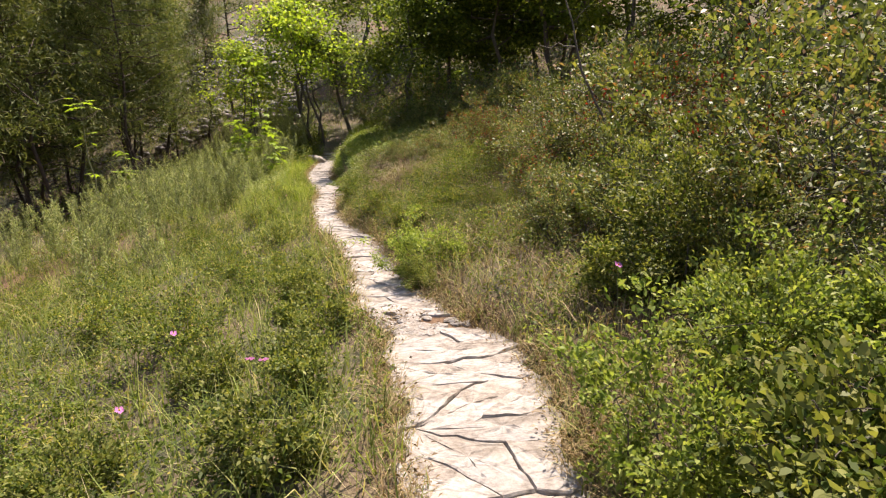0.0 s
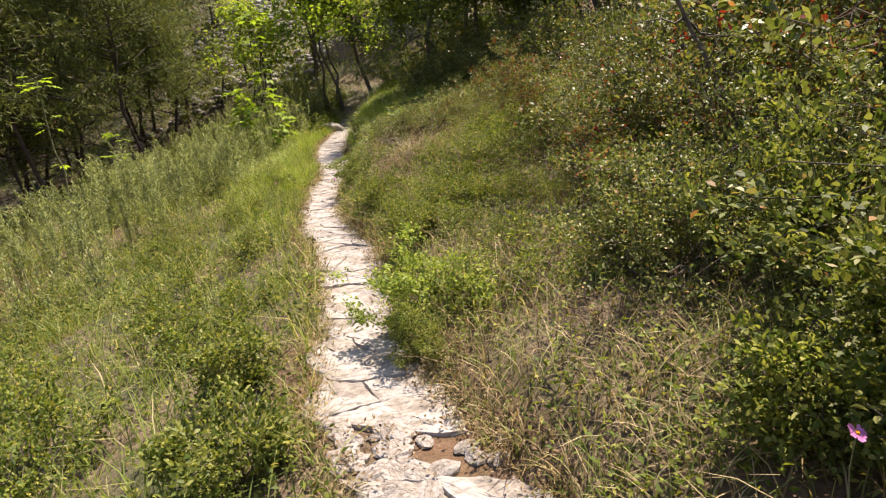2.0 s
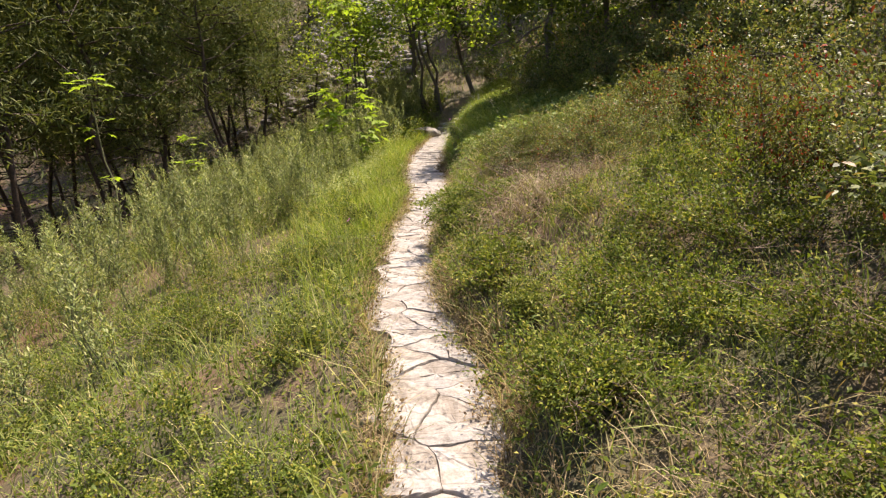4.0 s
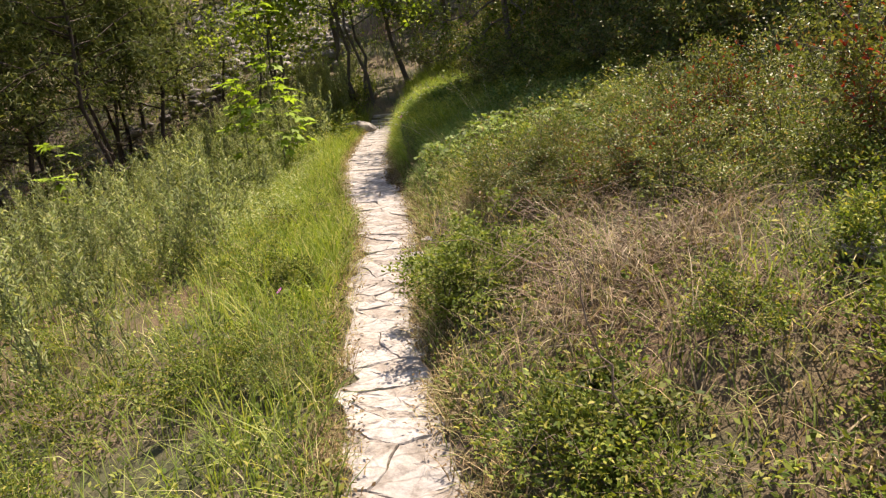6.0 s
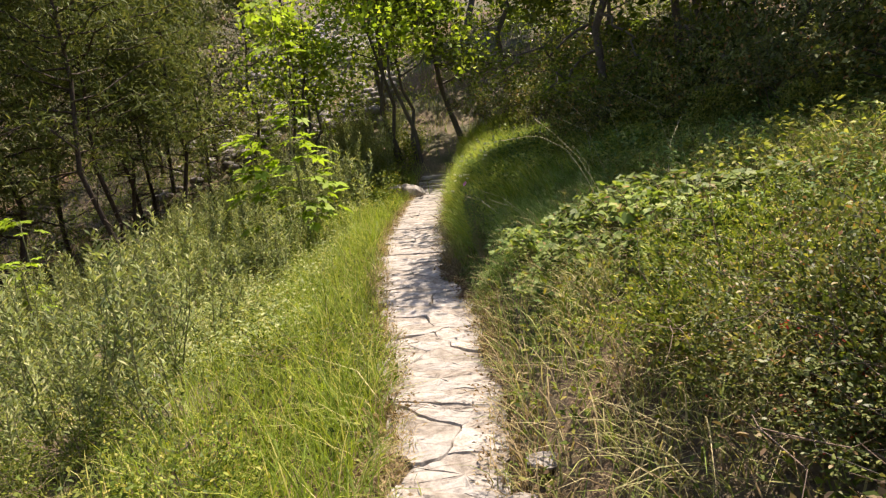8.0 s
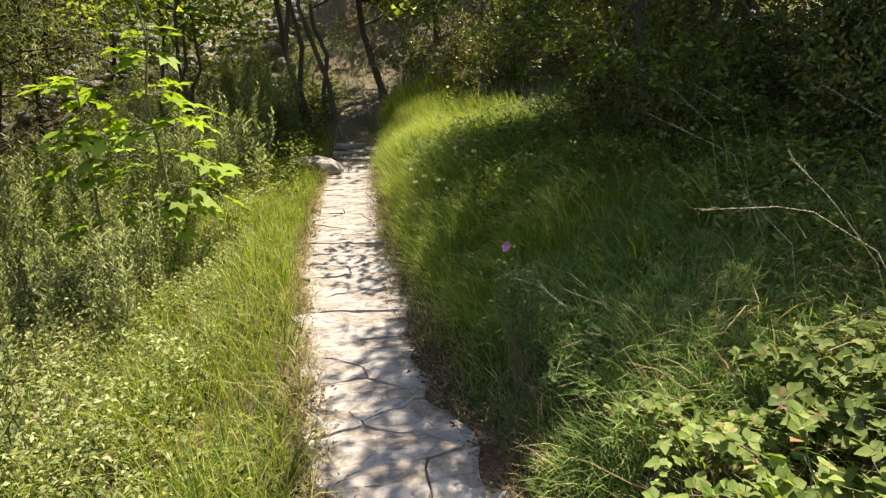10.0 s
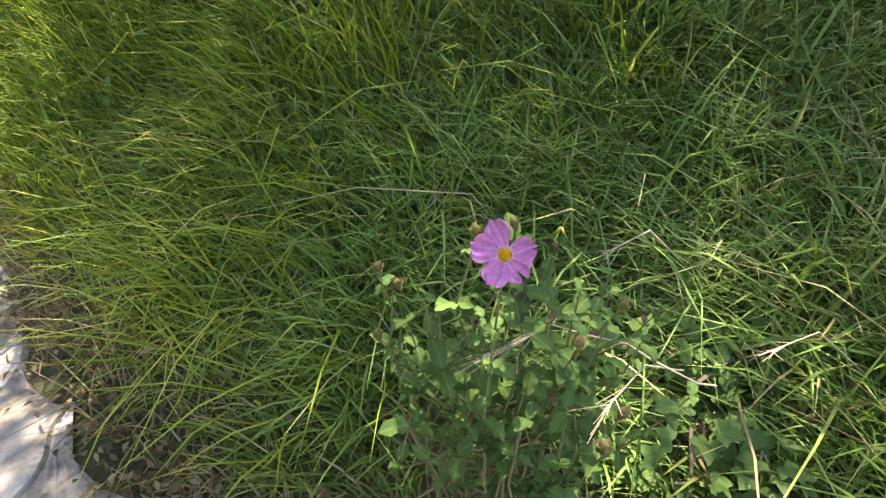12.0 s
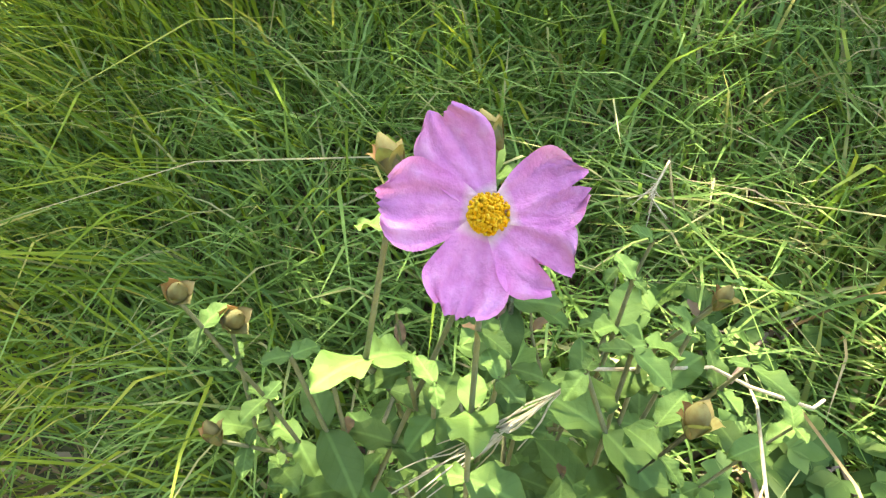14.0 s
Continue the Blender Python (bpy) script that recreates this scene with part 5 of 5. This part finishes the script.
# stem tips round the flower: offsets in metres from the foot of the plant
tips = [Vector((FX, FY, FZ - 0.012)) - root_at]
for dx, dy, z in ((-0.095, -0.03, 0.80), (-0.03, -0.075, 0.79), (0.02, -0.11, 0.755), (0.055, -0.05, 0.77), (-0.02, -0.13, 0.71), (0.10, -0.09, 0.73), (-0.11, 0.02, 0.79), (0.0, -0.02, 0.80), (-0.12, 0.03, 0.72), (0.06, 0.02, 0.75), (0.13, -0.02, 0.68), (-0.05, -0.14, 0.70), (0.09, -0.15, 0.66), (-0.01, 0.06, 0.70), (-0.06, -0.03, 0.80), (-0.06, -0.10, 0.75)):
    tips.append(Vector((dx, dy, z - root_at.z)))
LEAFY = len(tips)
for x, y, z in ((-0.762, 13.555, 0.80), (-0.778, 13.577, 0.795), (-0.79, 13.605, 0.79), (-0.802, 13.63, 0.775), (-0.812, 13.66, 0.75), (-0.755, 13.53, 0.785), (-0.735, 13.548, 0.79), (-0.712, 13.56, 0.80), (-0.745, 13.602, 0.845), (-0.70, 13.535, 0.775), (-0.772, 13.55, 0.755), (-0.79, 13.575, 0.75), (-0.80, 13.60, 0.735)):
    tips.append(Vector((x, y, z)) - root_at)
BUDDED = len(tips)
for x, y, z in ((-0.795, 13.603, 0.872), (-0.768, 13.592, 0.872), (-0.815, 13.699, 0.784), (-0.80, 13.694, 0.76), (-0.828, 13.68, 0.72), (-0.767, 13.521, 0.806), (-0.692, 13.531, 0.788)):
    tips.append(Vector((x, y, z)) - root_at)
for k, tip in enumerate(tips):
    p = bent(np.array([r.normal(0, 0.01), r.normal(0, 0.01), -0.02]), np.array(tip), r, 9, 0.05 if k else 0.03)
    stem = part("stem", np_mesh("rockrose_stem", *tube(p, np.linspace(0.0022, 0.0009, 9), 6), M_STEM, True), rose)
    an = r.uniform(0, 6.28)
    top = 0.96 if k == 0 else 1.0
    for t in np.linspace(0.4 if k else 0.62, top, 11 if k else 7) if k < LEAFY else np.linspace(0.66, 1.0, 7) if k < BUDDED else np.linspace(0.7, 0.97, 4):
        c = Vector([float(np.interp(t * 8, np.arange(9), p[:, j])) for j in range(3)])
        an += 1.57 + r.normal(0, 0.25)
        for q in (0, math.pi):
            lf = part("leaf", OVALS[r.integers(0, 4)] if r.uniform() > 0.07 else WITHERED, stem)
            lf.matrix_basis = leaf_pose(c, an + q + r.normal(0, 0.2), r.uniform(-0.7, 0.8), r.uniform(0.5, 1.1) * (0.62 if t > 0.95 else 1))
    if k in (5, 10, 12) or k >= BUDDED:
        b = part("bud", BUD, stem, "hairy brownish bud")
        b.matrix_basis = Matrix.Translation(tip) @ Matrix.Rotation(r.normal(0, 0.5), 4, "X") @ Matrix.Scale(r.uniform(0.95, 1.3) * (0.7 if BUDDED <= k < BUDDED + 2 else 1), 4)
FLOWER = Vector((FX, FY, FZ))
flower_on(rose, Matrix.Translation(-root_at) @ look(FLOWER, FLOWER + Vector((0.089, 0.051, -0.078)), 2.2))

# more pink flowers in the grass
wf = tagged(new("pink_wildflower"), "small pink five-petalled wildflower on a thin stalk", "wildflower", "pink wildflowers")
part("stalk", np_mesh("flower_stalk", *tube([(0, 0, -0.35), (0.01, 0, -0.2), (0, 0.005, -0.1), (0, 0, -0.004)], [0.002, 0.002, 0.0016, 0.0014], 5), M_STEM, True), wf)
flower_on(wf, Matrix.Rotation(0.7, 4, "X"), FEW_STAMENS)
for x, y, z, s in ((-0.62, 2.65, 0.36, 1.0), (-1.08, 2.34, 0.3, 0.8), (-1.1, 3.09, 0.35, 0.8), (1.33, 3.08, 0.62, 1.0), (-1.49, 9.8, 0.22, 1.0), (-0.72, 9.86, 0.2, 0.9), (-0.58, 2.75, 0.31, 1.1)):
    copy_thing(wf, Matrix.Translation((x, y, max(z, float(height(x, y)) + 0.2))) @ Matrix.Rotation(x * 5, 4, "Z") @ Matrix.Scale(s, 4))
drop_proto(wf)


def umbel(seed):
    r = np.random.default_rng(seed)
    root = tagged(new("white_umbel"), "white-flowered umbel herb on a green stalk", "wildflower", "white umbels on the bank")
    p = bent(np.array([0, 0, -0.03]), np.array([0.03, 0.0, 0.42]), r, 5, 0.03)
    gs, c = [tube(p, np.linspace(0.003, 0.0015, 5), 4)], []
    for k in range(14):
        a, q = r.uniform(0, 6.28), 0.05 * math.sqrt(r.uniform(0, 1))
        e = p[-1] + [q * math.cos(a), q * math.sin(a), 0.03]
        gs.append(tube([p[-1], e], [0.0008, 0.0006], 3))
        c.append(e + r.normal(0, 0.005, (14, 3)))
    part("stalk", np_mesh("umbel_stalk", *join(*gs), M_STEM, True), root)
    c = np.concatenate(c)
    v, f = leaves(c, r.normal(0, 1, c.shape) + [0, 0, 0.6], 0.008, 0.007, r)
    tagged(part("florets", np_mesh("umbel_florets", v, f, M_WHITE), root), kind="stuff")
    return root


ub = umbel(3)
r = np.random.default_rng(21)
for k in range(44):
    x, y = (r.uniform(-0.98, -0.45), r.uniform(15.2, 17.2)) if k < 34 else (r.uniform(-0.4, 1.3), r.uniform(15.2, 17.6))
    place(ub, x, y, r.uniform(0.22, 0.45), r.uniform(0, 6), sz=r.uniform(0.7, 1.0))
drop_proto(ub)


# ---- dry stalks lying through the grass near the rockrose ----
def dry_stalk(points, seed):
    r = np.random.default_rng(seed)
    root = tagged(new("dry_grass_stalk"), "dry straw-coloured grass stalk with a feathery head", "grass stalk", "dry grass stalks")
    p = np.array(points)
    t = np.linspace(0, 1, 9)
    q = np.stack([np.interp(t * (len(p) - 1), np.arange(len(p)), p[:, j]) for j in range(3)], 1)
    gs = [tube(q, np.linspace(0.0011, 0.0006, 9), 4)]
    d = unit(q[-1] - q[-3])
    for k in range(12):
        s = q[6] + (q[8] - q[6]) * r.uniform(0, 1)
        gs.append(tube([s, s + (d + r.normal(0, 0.22, 3)) * r.uniform(0.02, 0.05)], [0.0005, 0.0002], 3))
    part("stalk", np_mesh("stalk", *join(*gs), M_CREAM, True), root)


dry_stalk([(-0.55, 13.50, 0.62), (-0.68, 13.50, 0.735), (-0.775, 13.485, 0.775)], 1)
dry_stalk([(0.15, 12.55, 0.6), (-0.1, 12.62, 1.12), (-0.3, 12.68, 1.24), (-0.52, 12.74, 1.22)], 4)
dry_stalk([(0.2, 12.75, 0.6), (-0.02, 12.7, 1.05), (-0.2, 12.72, 1.25), (-0.3, 12.75, 1.34)], 5)


def dry_panicle(start, neck, end, seed):
    """A bleached grass head: a bent stalk that splits into a loose brush of rays."""
    r = np.random.default_rng(seed)
    root = tagged(new("dry_panicle"), "bleached grass head with a loose brush of pale rays", "grass stalk", "dry grass stalks")
    a, b, c = np.array(start), np.array(neck), np.array(end)
    part("stalk", np_mesh("panicle_stalk", *tube(bent(a, b, r, 6, 0.03), np.linspace(0.0011, 0.0007, 6), 5), M_CREAM, True), root)
    for k in range(16):
        s = b + (c - b) * r.uniform(0, 0.45)
        e = s + (c - b) * r.uniform(0.4, 0.75) + r.normal(0, 0.0065, 3)
        part("ray", np_mesh("panicle_ray", *tube(bent(s, e, r, 5, 0.02), np.linspace(0.00045, 0.00025, 5), 4), M_CREAM, True), root)


dry_panicle((-0.58, 13.46, 0.66), (-0.752, 13.556, 0.79), (-0.806, 13.592, 0.742), 8)
dry_stalk([(-0.30, 13.62, 0.55), (-0.52, 13.60, 0.74), (-0.66, 13.575, 0.80)], 2)
dry_stalk([(-0.25, 13.35, 0.5), (-0.45, 13.42, 0.68), (-0.6, 13.44, 0.74)], 3)
for k, (x, y, dx, dy, tall) in enumerate(((0.35, 13.6, -0.35, 0.5, 0.55), (0.3, 13.9, -0.15, 0.3, 0.6), (0.6, 14.1, -0.3, 0.2, 0.5), (0.15, 13.1, -0.1, 0.3, 0.5), (0.8, 13.4, -0.3, 0.3, 0.6), (0.5, 12.7, 0.2, 0.3, 0.55))):
    g = float(height(x, y))
    dry_stalk([(x, y, g), (x + 0.35 * dx, y + 0.35 * dy, g + 0.75 * tall), (x + dx, y + dy, g + tall)], 10 + k)


# ---- the stone path: slabs laid crosswise, each its own piece ----
path_bed = tagged(new("path"), "narrow footpath of pale irregular limestone slabs with narrow cracks", "path", kind="structure")


def slab_mesh(outline, r):
    """An uneven slab: ragged outline, worn bevel and a slightly dished top."""
    o = np.asarray(outline)
    n = len(o)
    c = o.mean(0)
    tilt = r.normal(0, 0.010, 2)

    def ring(k, drop, rough):
        p = c + (o - c) * k
        return np.column_stack([p, (p - c) @ tilt - drop + r.normal(0, rough, n)])
    def top(k, rough):
        q = ring(k, 0.0, rough)
        for p in q:
            w = noise.noise(Vector((p[0] * 3.0 + lift, p[1] * 8.0, lift))) + 0.4 * noise.noise(Vector((p[0] * 11, p[1] * 19 + lift, 2.0)))
            p[2] += 0.0035 * max(math.floor(w * 3.0), -1) / 1.5 + 0.003 * w
        return q
    lift = r.uniform(0, 50)
    rings = (0.975, 0.86, 0.72, 0.56, 0.38, 0.2)
    v = np.concatenate([ring(1.0, 0.06, 0), ring(1.0, 0.011, 0.004)] + [top(k, 0.0025) for k in rings] + [[[*c, 0.004]]])
    f = []
    for k in range(n):
        j = (k + 1) % n
        for q in range(len(rings) + 1):
            f.append((q * n + k, q * n + j, (q + 1) * n + j, (q + 1) * n + k))
        f.append(((len(rings) + 1) * n + k, (len(rings) + 1) * n + j, len(v) - 1, len(v) - 1))
    return v, f


def cell(seeds, k, y0, y1):
    """The patch of the strip (0..1 across, y0..y1 along) that is nearest to seed k."""
    poly = [np.array(p, float) for p in ((0, y0), (1, y0), (1, y1), (0, y1))]
    scale = np.array([0.62, 1.45])
    a = seeds[k] * scale
    for j in range(len(seeds)):
        if j == k or abs(seeds[j][1] - seeds[k][1]) > 1.4:
            continue
        b = seeds[j] * scale
        m, d = (a + b) / 2, b - a
        out = []
        for i in range(len(poly)):
            p, q = poly[i], poly[(i + 1) % len(poly)]
            fp, fq = (p * scale - m) @ d, (q * scale - m) @ d
            if fp <= 0:
                out.append(p)
            if fp * fq < 0:
                out.append(p + (q - p) * (fp / (fp - fq)))
        poly = out
        if not poly:
            break
    return poly


def on_path(s, y):
    """Across and along the path to the plan, with a wander that neighbours share."""
    xl, xr = float(left_edge(y)), float(right_edge(y)) - 0.08 * math.exp(-((y - 13.95) / 0.6) ** 2)
    x = xl + (xr - xl) * s
    w = noise.noise_vector(Vector((x * 5.5, y * 5.5, 3.0))) * (0.04 + 0.10 * abs(2 * s - 1) ** 4) + noise.noise_vector(Vector((x * 17, y * 17, 7.0))) * 0.014
    return np.array([x + w.x, y + w.y])


def rubble_mesh(seed):
    me = boulder(seed, M_STONE, "stone")
    me.transform(Matrix.Diagonal((1.0, 0.7, 0.5, 1)))
    return me


r = np.random.default_rng(98)
RUBBLE = [rubble_mesh(30 + k) for k in range(5)]
for k in range(46):
    y = r.uniform(3.78, 4.28)
    x = r.uniform(float(left_edge(y)) + 0.02, float(right_edge(y)) + 0.05)
    o = part("stone", RUBBLE[k % 5], path_bed)
    o.matrix_basis = Matrix.Translation((x, y, float(height(x, y)) + 0.008)) @ Matrix.Rotation(r.uniform(0, 6.28), 4, "Z") @ Matrix.Scale(r.uniform(0.06, 0.19), 4)
r = np.random.default_rng(99)
seeds = []
y = -4.4
while y < 21.6:
    step = r.uniform(0.13, 0.40)
    m = int(r.choice([1, 2, 3], p=[0.38, 0.47, 0.15])) if step > 0.24 else int(r.choice([1, 2], p=[0.7, 0.3]))
    for k in range(m):
        seeds.append(np.array([(k + 0.5) / m + r.normal(0, 0.11), y + r.normal(0, 0.07)]))
    y += step
for k in range(len(seeds)):
    poly = cell(seeds, k, -4.5, 21.7)
    if len(poly) < 3 or 3.9 < seeds[k][1] < 4.1:
        continue
    pts = []
    for i in range(len(poly)):
        p, q = poly[i], poly[(i + 1) % len(poly)]
        cuts = max(1, int(np.hypot((q - p)[0] * 0.6, (q - p)[1]) / 0.045))
        pts += [on_path(*(p + (q - p) * t / cuts)) for t in range(cuts)]
    pts = np.array(pts)
    c = pts.mean(0)
    d = pts - c
    size = np.linalg.norm(d, axis=1, keepdims=True)
    pts = c + d * np.maximum(1 - r.uniform(0.0008, 0.0045) / np.maximum(size, 0.03), 0.6)
    v, f = slab_mesh(pts - c, r)
    me = bpy.data.meshes.new("slab")
    me.from_pydata(v.tolist(), [], [tuple(dict.fromkeys(q)) for q in f])
    me.materials.append(M_STONE)
    st = part("slab", me, path_bed)
    st.location = (c[0], c[1], float(height(c[0], c[1])) + 0.022 + r.normal(0, 0.004))
